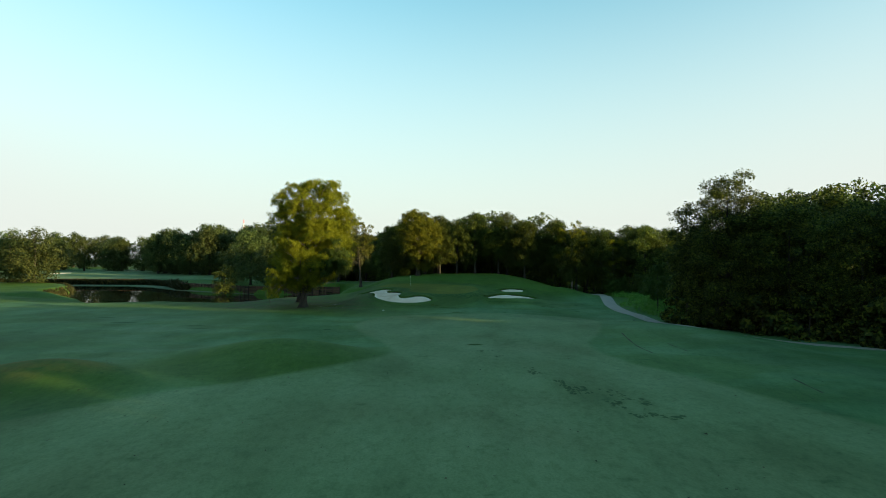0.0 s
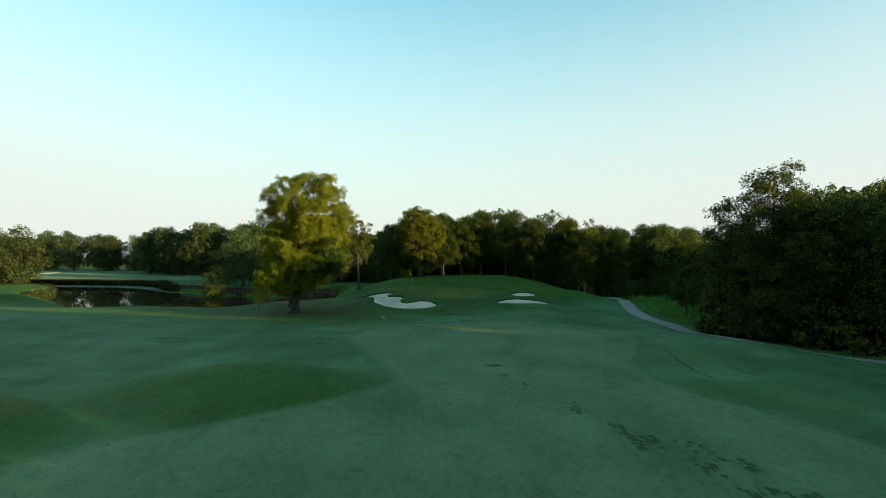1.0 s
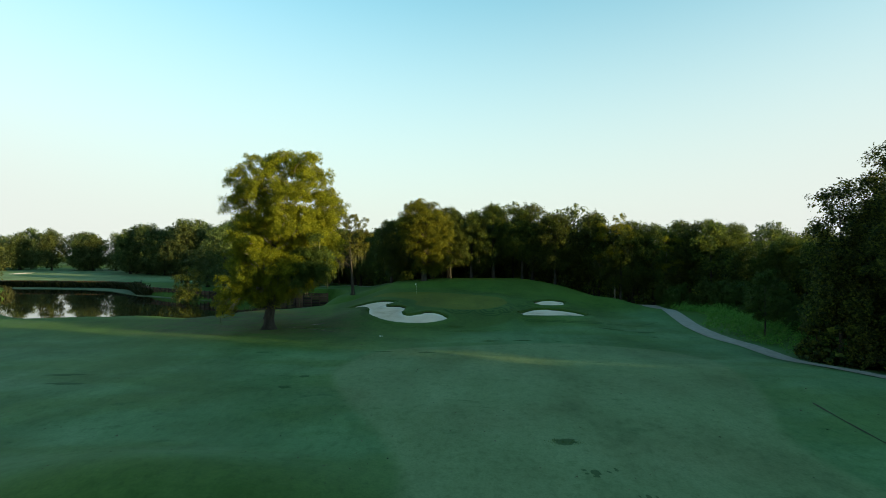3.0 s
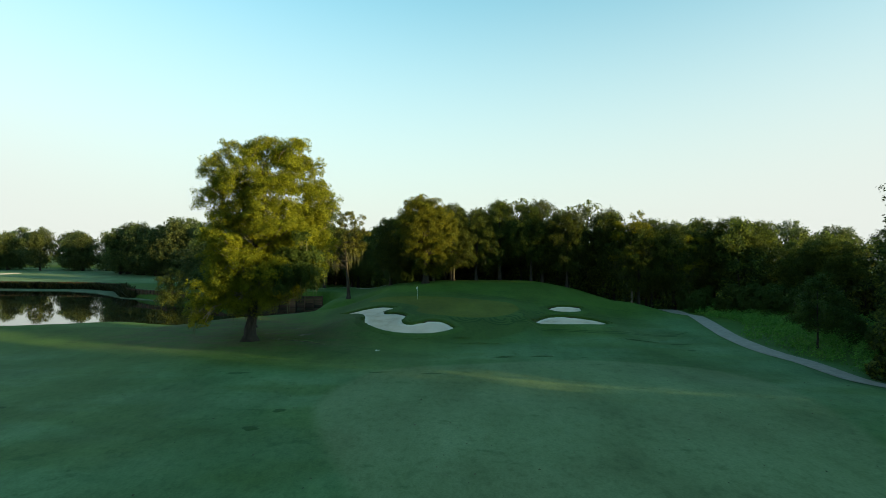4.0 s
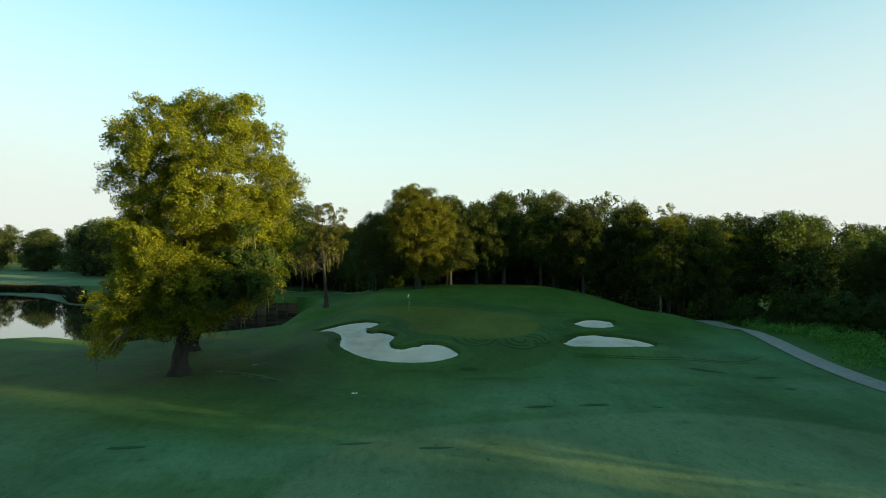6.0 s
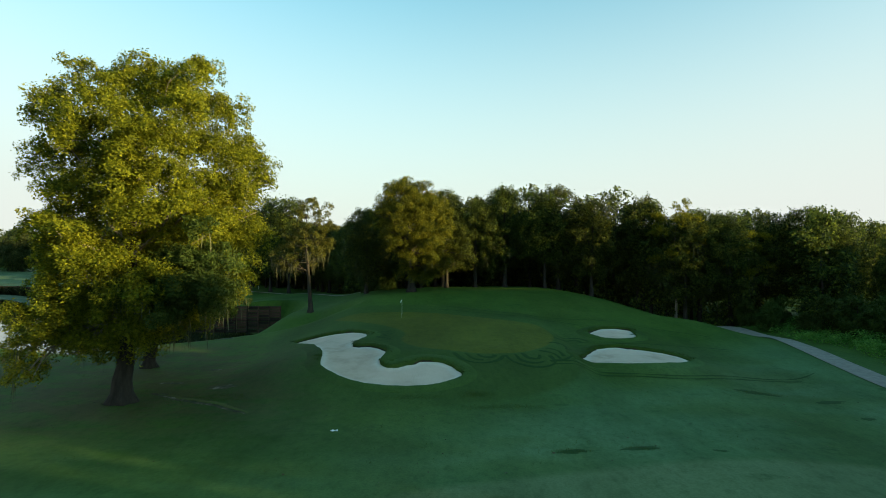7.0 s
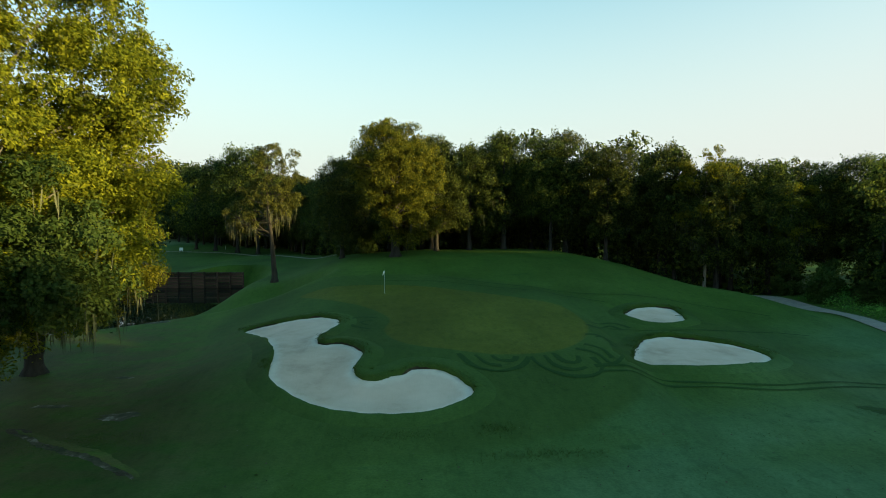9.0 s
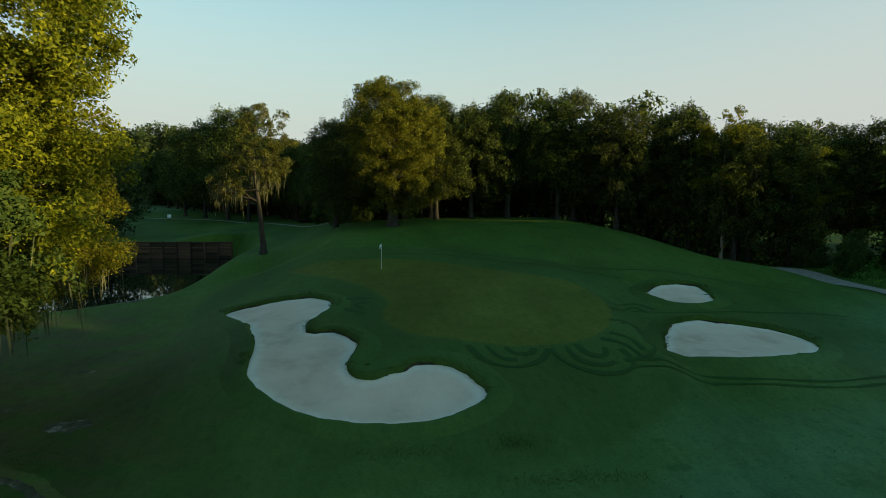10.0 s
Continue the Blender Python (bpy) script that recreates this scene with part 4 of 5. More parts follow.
for x, y, s in [(45.8, 167.5, 0.92), (35, 169.5, 0.98)]:
    plant(KINDS, 3, x, y, s, s)
plant(DEEP, 1, 51.5, 158.5, 0.83, 0.83)
BUSH = tree("bush", "vine-grown green bush at the foot of the wood", [(0.02, 1.5), (0.25, 2.5), (0.6, 2.4), (0.85, 1.6), (1.0, 0.6)], 5.0, 0.08, 30, 0.95, 11000, 0.20,
            LEAF_FRESH_AND_SHADED, BARK, 32, share=0.2, fork=0.1, category="bush", flare=1.1)
# the last three are added to keep low sun off the inlet bank
for x, y, s in [(43.2, 157.5, 0.82), (47.7, 151.6, 1.1), (49.0, 148.0, 1.2), (49.8, 144.5, 1.2), (51.0, 139.5, 1.0), (50.5, 133.5, 1.1), (49.5, 128.0, 0.95), (47.0, 122.5, 0.9), (45.5, 117.0, 0.8), (44.0, 110.5, 0.75), (46, 153.8, 0.6), (43.5, 164, 0.8), (47, 161.5, 0.9), (50.5, 159, 1.0), (53, 155, 1.1), (54, 150, 1.1), (55, 144, 1.1), (-15, 190.5, 1.0), (-13.5, 187, 1.2), (-11.8, 183.5, 1.15)]:
    plant([BUSH], 0, x, y, s, s)
for x, y, s in [(-46, 243, 1.25), (-40, 238, 1.2), (-53, 249, 1.22), (-60, 256, 1.1)]:
    plant(KINDS, 0, x, y, s, s)
for x, y in [(-1.0, 177.5), (-14.5, 178)]:
    plant(FINE, 1, x, y, 0.74, 0.80)
for x, y, s in [(31.5, 174.5, 0.98), (39.5, 171, 0.95), (43.0, 168.0, 0.92), (50, 167, 0.9)]:
    plant(FINE, int(x) % 3, x, y, s, s)

# trees beyond the water
plant(KINDS, 2, -65, 186, 0.62, 0.62)
for x, y, k in [(-56, 204, 0), (-66, 214, 1), (-76, 228, 0)]:
    plant(FAR_KINDS, k, x, y, 0.7, 0.9)
for row in range(2):
    for i in range(row, 26, 1 + row):
        plant(FAR_KINDS, int(rng.integers(2)), -50 - 4.2 * i + rng.normal() * 2, 290 + 1.6 * i + 16 * row + rng.uniform(-5, 5), 1.0, 1.25)
    for i in range(row, 42, 1 + row):
        if 10 < i < 14:
            continue
        plant(FAR_KINDS, int(rng.integers(2)), -150 - 6.0 * i + rng.normal() * 3, 378 + 22 * row + rng.uniform(-10, 10) - 0.4 * i, 0.86, 1.12)
for i in range(8):
    plant(FAR_KINDS, i % 2, -275 - 11 * i, 520 + 6 * (i % 3), 1.2, 1.4)
for x, y in [(-150, 229), (-162, 233), (-174, 230), (-188, 238), (-198, 243)]:
    plant(FAR_KINDS, 0, x, y, 1.02, 1.15)
for i in range(24):
    plant(FAR_KINDS, int(rng.integers(2)), -40 + 12 * i + rng.normal() * 3, 262 + rng.uniform(-8, 8) - 0.2 * i, 0.95, 1.1)

# small tree beside the path
put(tree("young_oak", "small round-crowned tree beside the cart path", [(0.3, 2.2), (0.5, 3.6), (0.75, 3.4), (0.95, 1.4)], 8.6, 0.13, 34, 1.1, 18000, 0.18,
         LEAF_FRESH_AND_SHADED, BARK, 51, share=0.5, fork=0.25), 39.4, 114.5)
again(bpy.data.objects["young_oak"], 41.6, 106.2, 70, 0.68, 0.66)


# weeds between the path and the wood
def weeds():
    r = np.random.default_rng(8)
    pts, tries = [], 0
    edge, way = resample(EDGE, 2.0), resample(PATH, 1.0)
    xs, ys = r.uniform(33, 66, 9000), r.uniform(76, 172, 9000)
    dp, de = reach(xs, ys, way, False), reach(xs, ys, edge, False)
    for x, y, a, e in zip(xs, ys, dp, de):
        right = x > np.interp(y, way[::-1, 1], way[::-1, 0])
        if right and a > 2.0 and 99 < y < 160 and (e < 22) and len(pts) < 1500:
            pts.append((x, y, r.uniform(0.4, 1.0) * (0.5 + 0.7 * min(a / 8, 1))))
    pts = np.array(pts)
    z = ground(pts[:, 0], pts[:, 1])
    bl = np.c_[pts[:, :2], z + pts[:, 2] * 0.5, pts[:, 2] * 1.3]
    ob = pieces_object("undergrowth", leaf_sprays(bl, 110000, 0.21, r, 0.85), LEAF_WEED)
    return tagged(ob, "bright green weeds and ferns along the wood", "undergrowth", kind="stuff")


weeds()


# timber bulkhead of the pond
def bulkhead(points, top, label, bay, courses):
    """Courses of planks behind round posts, with a cap and one rail along the face."""
    th = empty("bulkhead", *points[0], 0)
    org = np.array(points[0])
    tall = (top - WATER + 0.6) / courses
    pile = bmesh.new()
    bmesh.ops.create_cone(pile, cap_ends=True, segments=8, radius1=0.15, radius2=0.13, depth=top - WATER + 1.1)
    me_pile = bpy.data.meshes.new("post")
    pile.to_mesh(me_pile)
    pile.free()
    me_pile.materials.append(TIMBER)
    plank = bmesh.new()
    bmesh.ops.create_cube(plank, size=1.0, matrix=Matrix.Diagonal((bay - 0.015, 0.07, tall - 0.05, 1)))
    bmesh.ops.bevel(plank, geom=plank.edges[:], offset=0.015, segments=1, affect="EDGES")
    me_plank = bpy.data.meshes.new("plank")
    plank.to_mesh(me_plank)
    plank.free()
    me_plank.materials.append(TIMBER)
    r = np.random.default_rng(3)
    for (ax, ay), (bx, by) in zip(points, points[1:]):
        L, ang = math.hypot(bx - ax, by - ay), math.degrees(math.atan2(by - ay, bx - ax))
        cap = bmesh.new()
        bmesh.ops.create_cube(cap, size=1.0, matrix=Matrix.Diagonal((L, 0.34, 0.12, 1)))
        bmesh.ops.bevel(cap, geom=cap.edges[:], offset=0.02, segments=1, affect="EDGES")
        c = part("cap", cap, TIMBER, th)
        c.matrix_basis = pose((ax + bx) / 2 - org[0], (ay + by) / 2 - org[1], top + 0.07, 0, 0, ang)
        s = (math.sin(radians(ang)), -math.cos(radians(ang)))
        side = 1 if s[1] < 0 else -1
        rail = bmesh.new()
        bmesh.ops.create_cube(rail, size=1.0, matrix=Matrix.Diagonal((L, 0.14, 0.2, 1)))
        bmesh.ops.bevel(rail, geom=rail.edges[:], offset=0.02, segments=1, affect="EDGES")
        c = part("waler", rail, TIMBER, th)
        c.matrix_basis = pose((ax + bx) / 2 - org[0] + side * s[0] * 0.12, (ay + by) / 2 - org[1] + side * s[1] * 0.12, top - 0.75, 0, 0, ang)
        bays = max(1, round(L / bay))
        for i in range(bays):
            u = (i + 0.5) / bays
            for k in range(courses):
                out = 0.03 * r.random()
                o = new("plank", me_plank)
                o.parent = th
                o.matrix_basis = pose(ax + (bx - ax) * u - org[0] + side * s[0] * out, ay + (by - ay) * u - org[1] + side * s[1] * out, top - tall * (k + 0.5),
                                      r.normal() * 1.5, r.normal() * 0.4, ang) @ Matrix.Diagonal((L / bays / bay, 1, 1, 1))
        for i in range(bays + 1):
            u = i / bays
            o = new("post", me_pile)
            o.parent = th
            o.matrix_basis = pose(ax + (bx - ax) * u - org[0] + side * s[0] * 0.26, ay + (by - ay) * u - org[1] + side * s[1] * 0.26, (top + WATER - 0.8) / 2 + r.uniform(-0.05, 0.2))
    return tagged(th, label, "retaining wall")


bulkhead([(-31.5, 190.2), (-46, 190.8), (-60, 193.2), (-91.5, 219.6)], 1.35, "dark weathered plank retaining wall of the pond", 2.2, 6)
bulkhead([(-91.8, 219.9), (-108.5, 247.6), (-122.5, 258.8), (-150, 261.8), (-204, 261.8)], 1.35, "dark plank retaining wall along the far shore", 3.4, 4)


def reeds():
    """Tall reeds along the far wall and round the point, darkened for the wall's shade."""
    r = np.random.default_rng(17)
    rows = [(resample(np.array([(-88, 216), (-91.0, 219.0), (-107.8, 247.0), (-122.3, 258.0), (-150, 261.0), (-203, 261.0)], float), 0.02), 0.5, 1.2, 2.5),
            (resample(np.array([(-112.5, 179), (-116.6, 190), (-121.5, 203), (-134, 224), (-155, 237)], float), 0.03), 0.7, 0.5, 1.3)]
    out = []
    for line, wide, lo, hi in rows:
        k = r.integers(0, len(line), len(line) * 2)
        q = line[k] + r.normal(0, wide, (len(k), 2)) - (0.4, 0.6)
        z = np.maximum(ground(q[:, 0], q[:, 1]), WATER)
        z = np.where(z > 0.4, WATER, z)
        out.append(blades(np.c_[q, z], r, lo, hi) )
    return tagged(pieces_object("reeds", np.concatenate(out), REED_SHADED), "brown-green reeds along the pond's edge, darkened for the wall's shade", "reeds", kind="stuff")


reeds()


# tyre marks pressed into the dew
def marks(name, label, lines, width, mat=TRACK, category="tyre marks"):
    verts, faces = [], []
    for pts in lines:
        line = resample(smooth_loop(pts, 8, closed=False), 0.25)
        t = unit(np.gradient(line, axis=0))
        nrm = np.stack([-t[:, 1], t[:, 0]], -1)
        base = len(verts)
        w = width / 2 * (0.8 + 0.25 * np.sin(np.arange(len(line)) * 0.37 + len(verts)))
        for k in (-1, 0, 1):
            p = line + nrm * (k * w)[:, None]
            z = ground(p[:, 0], p[:, 1]) + (0.02 if k else 0.03)
            verts += list(np.c_[p, z])
        n = len(line)
        for k in range(2):
            for i in range(n - 1):
                a = base + k * n + i
                faces.append((a, a + 1, a + n + 1, a + n))
    ob = mesh_object(name, verts, faces, mat, None, "", True)
    turf_lines(ob.data)
    return tagged(ob, label, category, kind="stuff")


marks("tyre_marks", "dark looping tyre marks in the dew beside the green", [
    [(-2.6, 124.9), (-1.9, 123.2), (-0.6, 122.5), (0.9, 123.1), (1.7, 124.6)],
    [(-0.6, 124.6), (-0.2, 123.9), (0.6, 123.9), (0.9, 124.6)],
    [(-1.6, 124.7), (-1.0, 123.4), (0.0, 123.2)],
    [(1.7, 124.4), (2.2, 122.9), (3.4, 121.9), (4.8, 121.9), (5.6, 122.8), (5.4, 124.2)],
    [(2.6, 124.6), (2.9, 123.2), (3.9, 122.6), (4.9, 123.0)],
    [(3.2, 124.9), (3.6, 123.7), (4.4, 123.6), (4.6, 124.6)],
    [(5.2, 123.0), (6.8, 123.5), (8.0, 126.1), (7.7, 128.2), (6.6, 127.9)],
    [(5.6, 126.4), (6.4, 125.4), (6.6, 123.9)], [(6.3, 128.7), (7.5, 128.2), (7.3, 125.9)],
    [(4.8, 125.6), (5.8, 124.8), (6.2, 123.4)], [(7.3, 131.4), (9.9, 134.6), (10.6, 133.3)], [(8.2, 134.6), (10.5, 135.5), (11.5, 134.1)],
    [(-7.9, 135.2), (-9.6, 135.4), (-9.6, 132.6), (-8.0, 131.0)], [(-8.2, 134.2), (-9.0, 133.6), (-8.4, 132.4)]], 0.42)
marks("tyre_marks", "long parallel tyre marks on the turf", [
    [(5.6, 123.0), (8.5, 123.0), (11.9, 122.6), (16.3, 122.4), (22.3, 124.5), (26.6, 124.5), (29.3, 126.0)],
    [(5.4, 122.4), (8.5, 122.3), (12.0, 122.1), (16.3, 121.8), (22.7, 123.9), (26.8, 123.7)],
    [(9.7, 133.8), (13.8, 133.4), (18.6, 134.6), (24.1, 136.9), (27.3, 136.0)],
    [(-9.0, 153.4), (-3.0, 152.2), (3.0, 148.7), (9.2, 145.2), (12.3, 142.6)], [(-2.0, 154.3), (4.4, 150.1), (12.7, 146.0), (22.1, 146.1), (27.5, 141.9)]], 0.24)

marks("furrow", "thin bare earth furrow cut through the rough grass", [[(21.0, 73.3), (20.4, 68.0), (20.0, 64.0), (20.1, 59.7)]], 0.16, EARTH, "furrow")
marks("furrow", "short bare earth furrow in the rough grass", [[(26.3, 46.9), (25.9, 44.4), (25.6, 42.0)]], 0.14, EARTH, "furrow")
marks("furrow", "short bare earth furrow in the rough grass", [[(23.8, 66.3), (23.9, 63.6), (24.0, 61.0)]], 0.14, EARTH, "furrow")


# worn and dark spots on the turf
def spot(name, label, category, x, y, rx, ry, turn, mat, seed, lift=0.03):
    r = np.random.default_rng(seed)
    k = 34
    c, s = math.cos(radians(turn)), math.sin(radians(turn))
    ang = np.arange(k) * 2 * math.pi / k
    rad = 1 + 0.25 * np.sin(2 * ang + r.uniform(0, 6)) + 0.12 * np.sin(5 * ang + r.uniform(0, 6)) + 0.09 * r.standard_normal(k)
    verts, faces = [], []
    for f, up in ((1.0, 0.006), (0.6, lift), (0.25, lift)):
        for a, q in zip(ang, rad):
            u, v = rx * q * f * math.cos(a), ry * q * f * math.sin(a)
            px_, py_ = x + u * c - v * s, y + u * s + v * c
            verts.append((px_, py_, up))
    vz = np.array(verts)
    vz[:, 2] += ground(vz[:, 0], vz[:, 1])
    verts = list(vz)
    for q in range(2):
        for i in range(k):
            j = (i + 1) % k
            faces.append((q * k + i, q * k + j, (q + 1) * k + j, (q + 1) * k + i))
    faces.append(tuple(2 * k + i for i in range(k)))
    ob = mesh_object(name, verts, faces, mat, None, "", True)
    if mat in (TRACK, GRASS):
        turf_lines(ob.data)
    return tagged(ob, label, category)


for i, (x, y, rx, ry, a) in enumerate([(3.4, 65.7, 0.75, 0.45, 10), (2.5, 104.6, 0.8, 0.30, 0), (6.3, 105.0, 0.9, 0.34, 6),
                                        (10.5, 104.8, 0.35, 0.2, 0), (24.2, 112.5, 0.6, 0.25, 0), (20.5, 119.5, 1.8, 0.7, -8), (24.5, 116.8, 1.4, 0.5, 10),
                                        (-14.6, 78.8, 0.55, 0.4, 0), (-14.0, 82.9, 0.45, 0.35, 0), (-31.4, 80.1, 1.4, 0.4, 6), (-33.5, 83.5, 1.8, 0.35, 0), (-4.6, 95.7, 0.8, 0.25, 0),
                                        (-8.9, 96.6, 0.8, 0.25, 0), (-20.8, 95.9, 0.8, 0.35, 0), (-45, 88, 2.2, 0.4, 5), (-52, 96, 1.8, 0.4, 0), (17.5, 138.4, 0.5, 0.15, 0)]):
    spot("turf_patch", "dark dewless patch in the turf", "turf patch", x, y, rx, ry, a, TRACK, 100 + i)


def scrapes(x, y, rx, ry, turn, seed, n):
    """A rectangle of scuffed turf: many small ragged flakes."""
    r = np.random.default_rng(seed)
    c, s = math.cos(radians(turn)), math.sin(radians(turn))
    verts, faces = [], []
    for _ in range(n):
        u, v = r.uniform(-rx, rx), r.uniform(-ry, ry)
        w, h = r.uniform(0.03, 0.16), r.uniform(0.06, 0.34)
        k = 7
        for i in range(k):
            t_ = 2 * math.pi * i / k
            q = r.uniform(0.6, 1.2)
            du, dv = u + w * q * math.cos(t_), v + h * q * math.sin(t_)
            verts.append((x + du * c - dv * s, y + du * s + dv * c, 0.012 + 0.004 * r.random()))
        faces.append(tuple(range(len(verts) - k, len(verts))))
    vz = np.array(verts)
    vz[:, 2] += ground(vz[:, 0], vz[:, 1])
    ob = mesh_object("turf_scrape", list(vz), faces, TRACK)
    turf_lines(ob.data)
    return tagged(ob, "rectangle of scuffed dark turf on the fairway", "turf patch", kind="stuff")


for i, (x, y, rx, ry, a, n) in enumerate([(5.3, 57.5, 0.5, 0.8, 4, 14), (7.2, 50.0, 0.45, 1.5, 5, 40), (8.6, 44.8, 0.3, 1.5, 6, 26), (9.2, 42.8, 0.8, 1.1, 6, 44), (11.4, 41.5, 0.5, 1.6, 5, 24),
                                           (10.8, 38.6, 0.4, 1.0, 5, 20), (12.6, 39.2, 0.35, 0.9, 8, 22), (11.9, 36.2, 0.9, 0.5, 8, 26), (13.2, 35.4, 0.7, 0.4, 10, 20), (4.2, 60.8, 0.9, 0.5, 5, 12)]):
    scrapes(x, y, rx, ry, a, 300 + i, n)
for i, (x, y, rx, ry, a) in enumerate([(-30.5, 147.5, 2.6, 0.9, 12), (-28.2, 145.3, 1.2, 0.5, 0), (-24.9, 122.3, 0.9, 0.35, 0), (-20.2, 119.6, 1.3, 0.45, -10), (-23.5, 128, 0.6, 0.3, 0),
                                        ]):
    spot("bare_patch", "patch of bare pale soil in thin turf", "bare soil", x, y, rx, ry, a, SOIL, 200 + i, 0.02)


for i, (x, y, rx, ry, a) in enumerate([(-24.4, 118.5, 0.8, 0.30, -35), (-21.8, 116.3, 0.5, 0.16, -32), (-17.2, 113.2, 0.6, 0.18, -30)]):
    spot("bare_patch", "dark hollow of bare earth in the turf", "bare soil", x, y, rx, ry, a, EARTH, 260 + i, 0.02)
spot("far_bunker", "far pale sand bunker beyond the pond", "bunker", -200, 327, 5.0, 7.0, 0, FAR_SAND, 240, 0.12)


def litter():
    """Fallen leaves and clods strewn over the mown turf."""
    r = np.random.default_rng(77)
    n = 1500
    x, y = r.uniform(-30, 30, n), r.uniform(22, 122, n)
    keep = (reach(x, y, BUNKER_A) > 1.2) & (reach(x, y, BUNKER_B) > 1.2)
    x, y = x[keep], y[keep]
    z = ground(x, y) + 0.03
    p = np.c_[x, y, z]
    t = np.c_[unit(r.standard_normal((len(p), 2))), np.zeros(len(p))]
    u = np.c_[-t[:, 1], t[:, 0], np.zeros(len(p))]
    L = (r.uniform(0.025, 0.07, len(p)) * np.where(r.random(len(p)) < 0.05, 1.8, 1))[:, None]
    up = np.array([0, 0, 1.0]) * L * 0.5
    q = np.stack([p - t * L, p - u * L * 0.6 + up, p + t * L, p + u * L * 0.6], 1)
    return tagged(pieces_object("fallen_leaves", q, LITTER), "brown fallen leaves strewn over the turf", "leaves", kind="stuff")


litter()


def tufts():
    """Scruffy uncut grass in the rough and on the worn spots."""
    r = np.random.default_rng(91)
    pts = []
    for x, y, rx, ry, k in SCRUFF:
        q = np.clip(r.normal(0, 0.5, (k, 2)), -1.3, 1.3) * (rx, ry) + (x, y)
        pts.append(q)
    n = 22000
    q = np.c_[r.uniform(-36, 14, n), r.uniform(102, 136, n)]
    clump = np.sin(q[:, 0] * 1.1 + np.sin(q[:, 1] * 0.7) * 2) * np.sin(q[:, 1] * 1.3 + np.sin(q[:, 0] * 0.5) * 2) + 0.5 * np.sin(q[:, 0] * 3.1) * np.sin(q[:, 1] * 2.7)
    q = q[(clump > 0.15 + 0.5 * r.random(n)) & (reach(q[:, 0], q[:, 1], GREEN) > 3) & (reach(q[:, 0], q[:, 1], FAIRWAY) > 1.5)]
    pts.append(q)
    q = np.vstack(pts)
    for loop in BUNKERS:
        q = q[reach(q[:, 0], q[:, 1], loop) > 0.5]
    p = np.c_[q, ground(q[:, 0], q[:, 1]) - 0.01]
    return tagged(pieces_object("grass_tufts", blades(p, r, 0.04, 0.09), BLADE), "scruffy uncut tufts of rough grass", "grass", kind="stuff")


SCRUFF = [(0.2, 114.1, 3.0, 0.7, 900), (3.4, 65.7, 0.8, 0.5, 500), (2.5, 104.6, 0.8, 0.35, 500), (6.3, 105.0, 0.9, 0.35, 500), (-6.0, 116.2, 2.4, 0.6, 700),
          (20.5, 119.5, 2.0, 0.8, 900), (-1.5, 116.6, 1.2, 0.8, 700), (-20.5, 116.6, 3.5, 1.2, 1500)]
tufts()


def ditch():
    """A short eroded step in the turf near the great oak."""
    line = resample(smooth_loop([(-24.6, 118.6), (-22.6, 116.9), (-20.4, 115.6), (-18.4, 114.2), (-16.4, 112.6)], 8, closed=False), 0.2)
    r = np.random.default_rng(4)
    t = unit(np.gradient(line, axis=0))
    nrm = np.stack([-t[:, 1], t[:, 0]], -1)
    n = len(line)
    wob = np.convolve(r.standard_normal(n + 6), np.ones(7) / 7, "valid") * 0.25
    th = empty("eroded_bank", *line[0], 0)
    taper = np.sin(np.linspace(0.15, math.pi - 0.15, n)) ** 0.5
    def band(name, rows, mat):
        verts, faces = [], []
        for off, up in rows:
            p = line + nrm * (off * taper + wob)[:, None]
            z = ground(p[:, 0], p[:, 1]) + np.asarray(up) * taper + 0.008
            verts += [(a - line[0][0], b - line[0][1], c) for a, b, c in np.c_[p, z]]
        for q in range(len(rows) - 1):
            for i in range(n - 1):
                faces.append((q * n + i, q * n + i + 1, (q + 1) * n + i + 1, (q + 1) * n + i))
        return mesh_object(name, verts, faces, mat, th, "", True)
    ob = band("turf_step", [(0.6, 0.0), (0.3, 0.04), (0.12, 0.06), (0.04, 0.03)], GRASS)
    for name in ("fairway", "green", "apron", "shade_ground", "dew"):
        ob.data.attributes.new(name, "FLOAT", "POINT").data.foreach_set("value", np.full(len(ob.data.vertices), 8.0 if name != "shade_ground" else -2.0, np.float32))
    band("soil_face", [(0.06, 0.04), (0.0, 0.012), (-0.18, 0.012), (-0.30, 0.0)], SOIL)
    return tagged(th, "short eroded step of pale soil in the turf", "bank")


ditch()

# a scrap of white paper on the turf
bm = bmesh.new()
bmesh.ops.create_grid(bm, x_segments=6, y_segments=4, size=0.5, matrix=Matrix.Diagonal((0.42, 0.2, 1, 1)))
for vert in bm.verts:
    vert.co.z = 0.05 + 0.05 * math.sin(vert.co.x * 23) * math.cos(vert.co.y * 19 + 1)
bmesh.ops.solidify(bm, geom=bm.faces[:], thickness=0.004)
me = bpy.data.meshes.new("paper_scrap")
bm.to_mesh(me)
bm.free()
me.materials.append(WHITE)
scrap = new("paper_scrap", me)
scrap.matrix_basis = pose(-10.4, 108.7, on_land(-10.4, 108.7) + 0.01, 0, 0, 10)
tagged(scrap, "crumpled scrap of white paper on the turf", "paper")

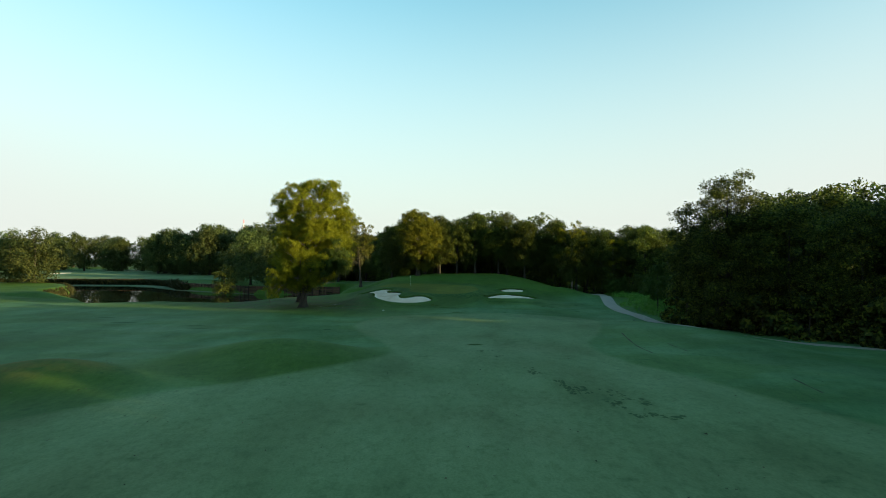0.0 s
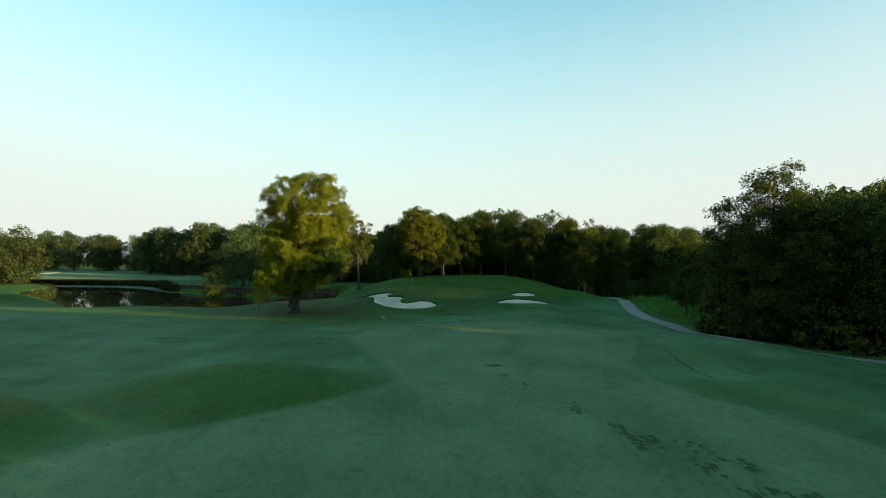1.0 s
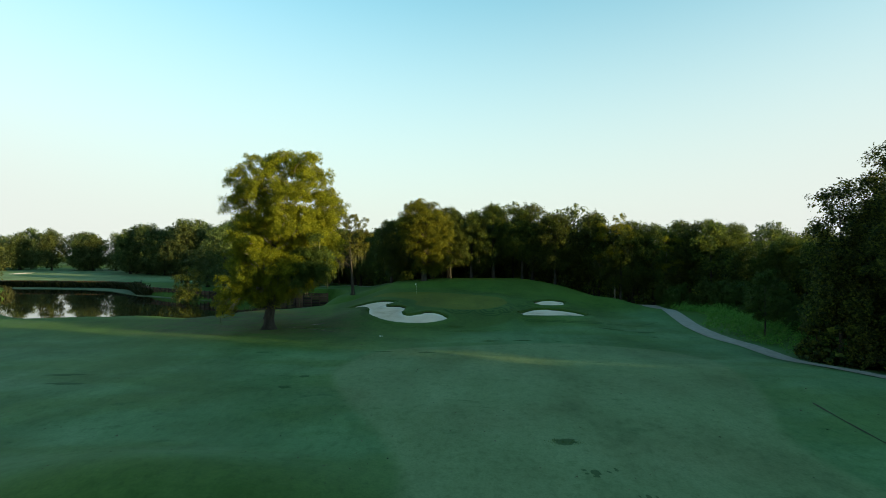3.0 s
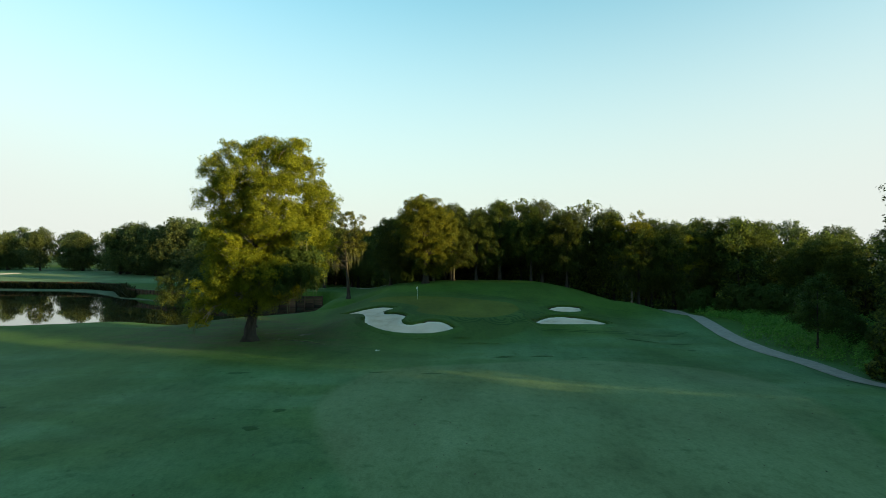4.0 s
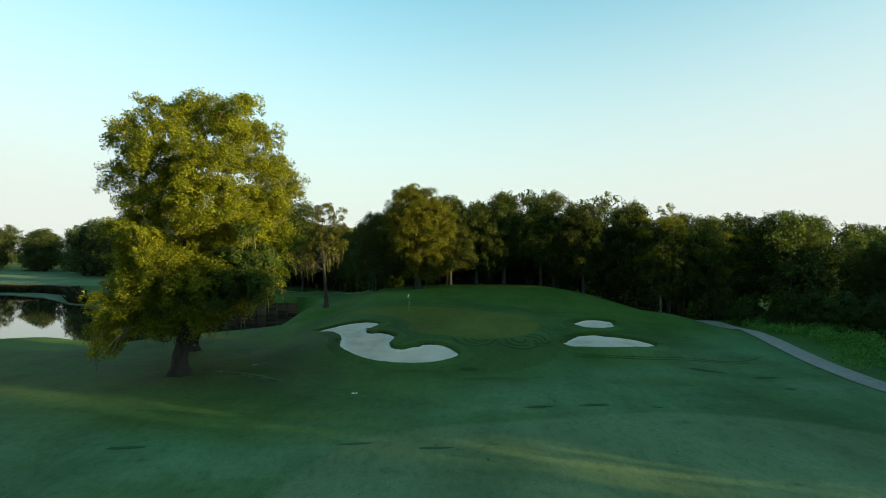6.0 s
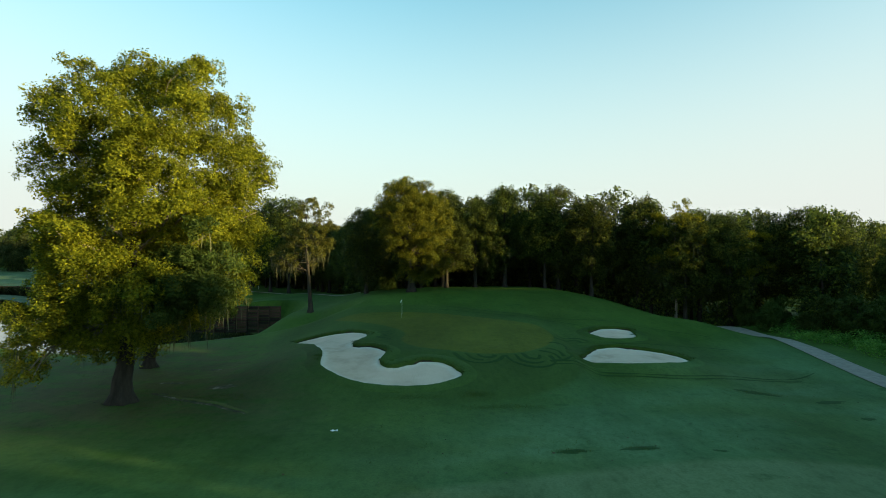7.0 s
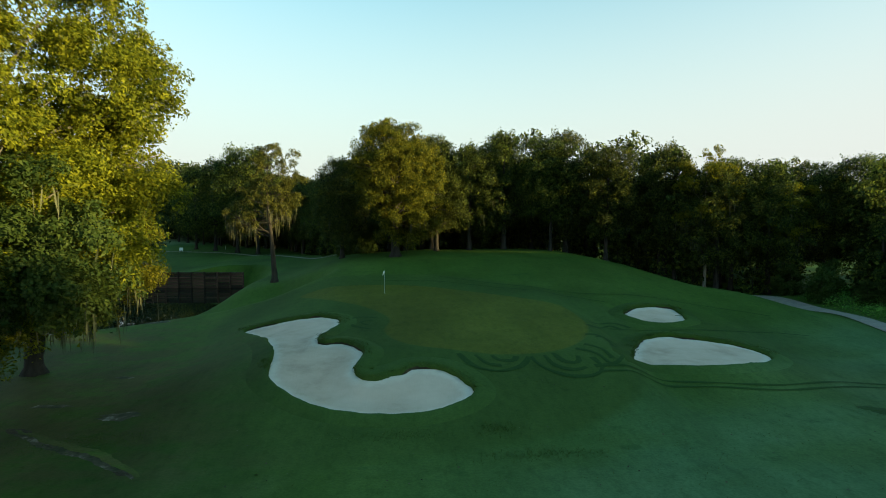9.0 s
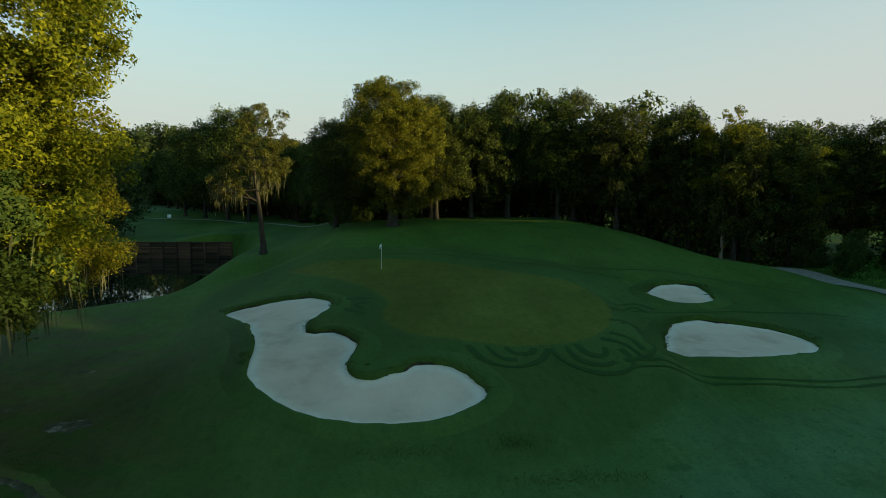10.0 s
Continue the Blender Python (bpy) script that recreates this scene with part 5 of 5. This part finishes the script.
# flag
fx, fy = -7.6, 146.6
flag = empty("flagstick", fx, fy, on_land(fx, fy))
v, f = [], []
tube(v, f, [(0, 0, -0.1), (0, 0, 1.1), (0, 0, 2.2)], [0.014, 0.013, 0.011], 8)
mesh_object("pole", v, f, WHITE, flag, "", True)
v, f = [], []
for i in range(9):
    for k in range(4):
        v.append((-0.02 - 0.18 * i / 8 + 0.02 * math.sin(k + i), 0.05 * math.sin(i * 0.9 + k * 0.5), 2.18 - 0.24 * k / 3 - 0.24 * (i / 8) ** 1.2))
for i in range(8):
    for k in range(3):
        a = i * 4 + k
        f.append((a, a + 4, a + 5, a + 1))
cloth = mesh_object("flag", v, f, WHITE, flag, "limp white flag", True)
so = cloth.modifiers.new("thickness", "SOLIDIFY")
so.thickness = 0.006
tagged(flag, "white flagstick with limp white flag on the green", "flagstick")


# marker stakes and a small board beyond the inlet
def stake(x, y, h):
    bm = bmesh.new()
    bmesh.ops.create_cube(bm, size=1.0, matrix=Matrix.Translation((0, 0, h / 2 - 0.1)) @ Matrix.Diagonal((0.09, 0.05, h + 0.2, 1)))
    bmesh.ops.bevel(bm, geom=bm.edges[:], offset=0.01, segments=1, affect="EDGES")
    me_ = bpy.data.meshes.new("stake")
    bm.to_mesh(me_)
    bm.free()
    me_.materials.append(WHITE)
    ob = new("marker_stake", me_)
    ob.matrix_basis = pose(x, y, on_land(x, y), 3, 0, 20)
    return tagged(ob, "white painted marker stake in the grass", "stake", "marker stakes")


stake(-52.5, 256, 0.9)
board = empty("sign_board", -60.5, 246, on_land(-60.5, 246))
bm = bmesh.new()
bmesh.ops.create_cube(bm, size=1.0, matrix=pose(0, 0, 0.75, -12) @ Matrix.Diagonal((0.85, 0.05, 0.75, 1)))
part("panel", bm, WHITE, board)
for dx in (-0.32, 0.32):
    bm = bmesh.new()
    bmesh.ops.create_cube(bm, size=1.0, matrix=Matrix.Translation((dx, 0.07, 0.3)) @ Matrix.Diagonal((0.06, 0.06, 0.8, 1)))
    part("post", bm, WHITE, board)
tagged(board, "small white board on short posts", "sign")


# far radio mast over the trees
def mast(x, y, h):
    th = empty("radio_mast", x, y, on_land(x, y))
    for s in range(12):
        v, f = [], []
        z0, z1 = h * s / 12, h * (s + 1) / 12
        for a in range(3):
            c, d = math.cos(a * 2.094) * 2.2, math.sin(a * 2.094) * 2.2
            e, g = math.cos((a + 1) * 2.094) * 2.2, math.sin((a + 1) * 2.094) * 2.2
            tube(v, f, [(c, d, z0), (c, d, z1)], [0.35, 0.35], 5)
            tube(v, f, [(c, d, z0), (e, g, z1)], [0.22, 0.22], 4)
        mesh_object("section", v, f, RED if s % 2 else WHITE, th)
    return tagged(th, "distant red and white lattice radio mast", "mast")


mast(-800, 2500, 162)
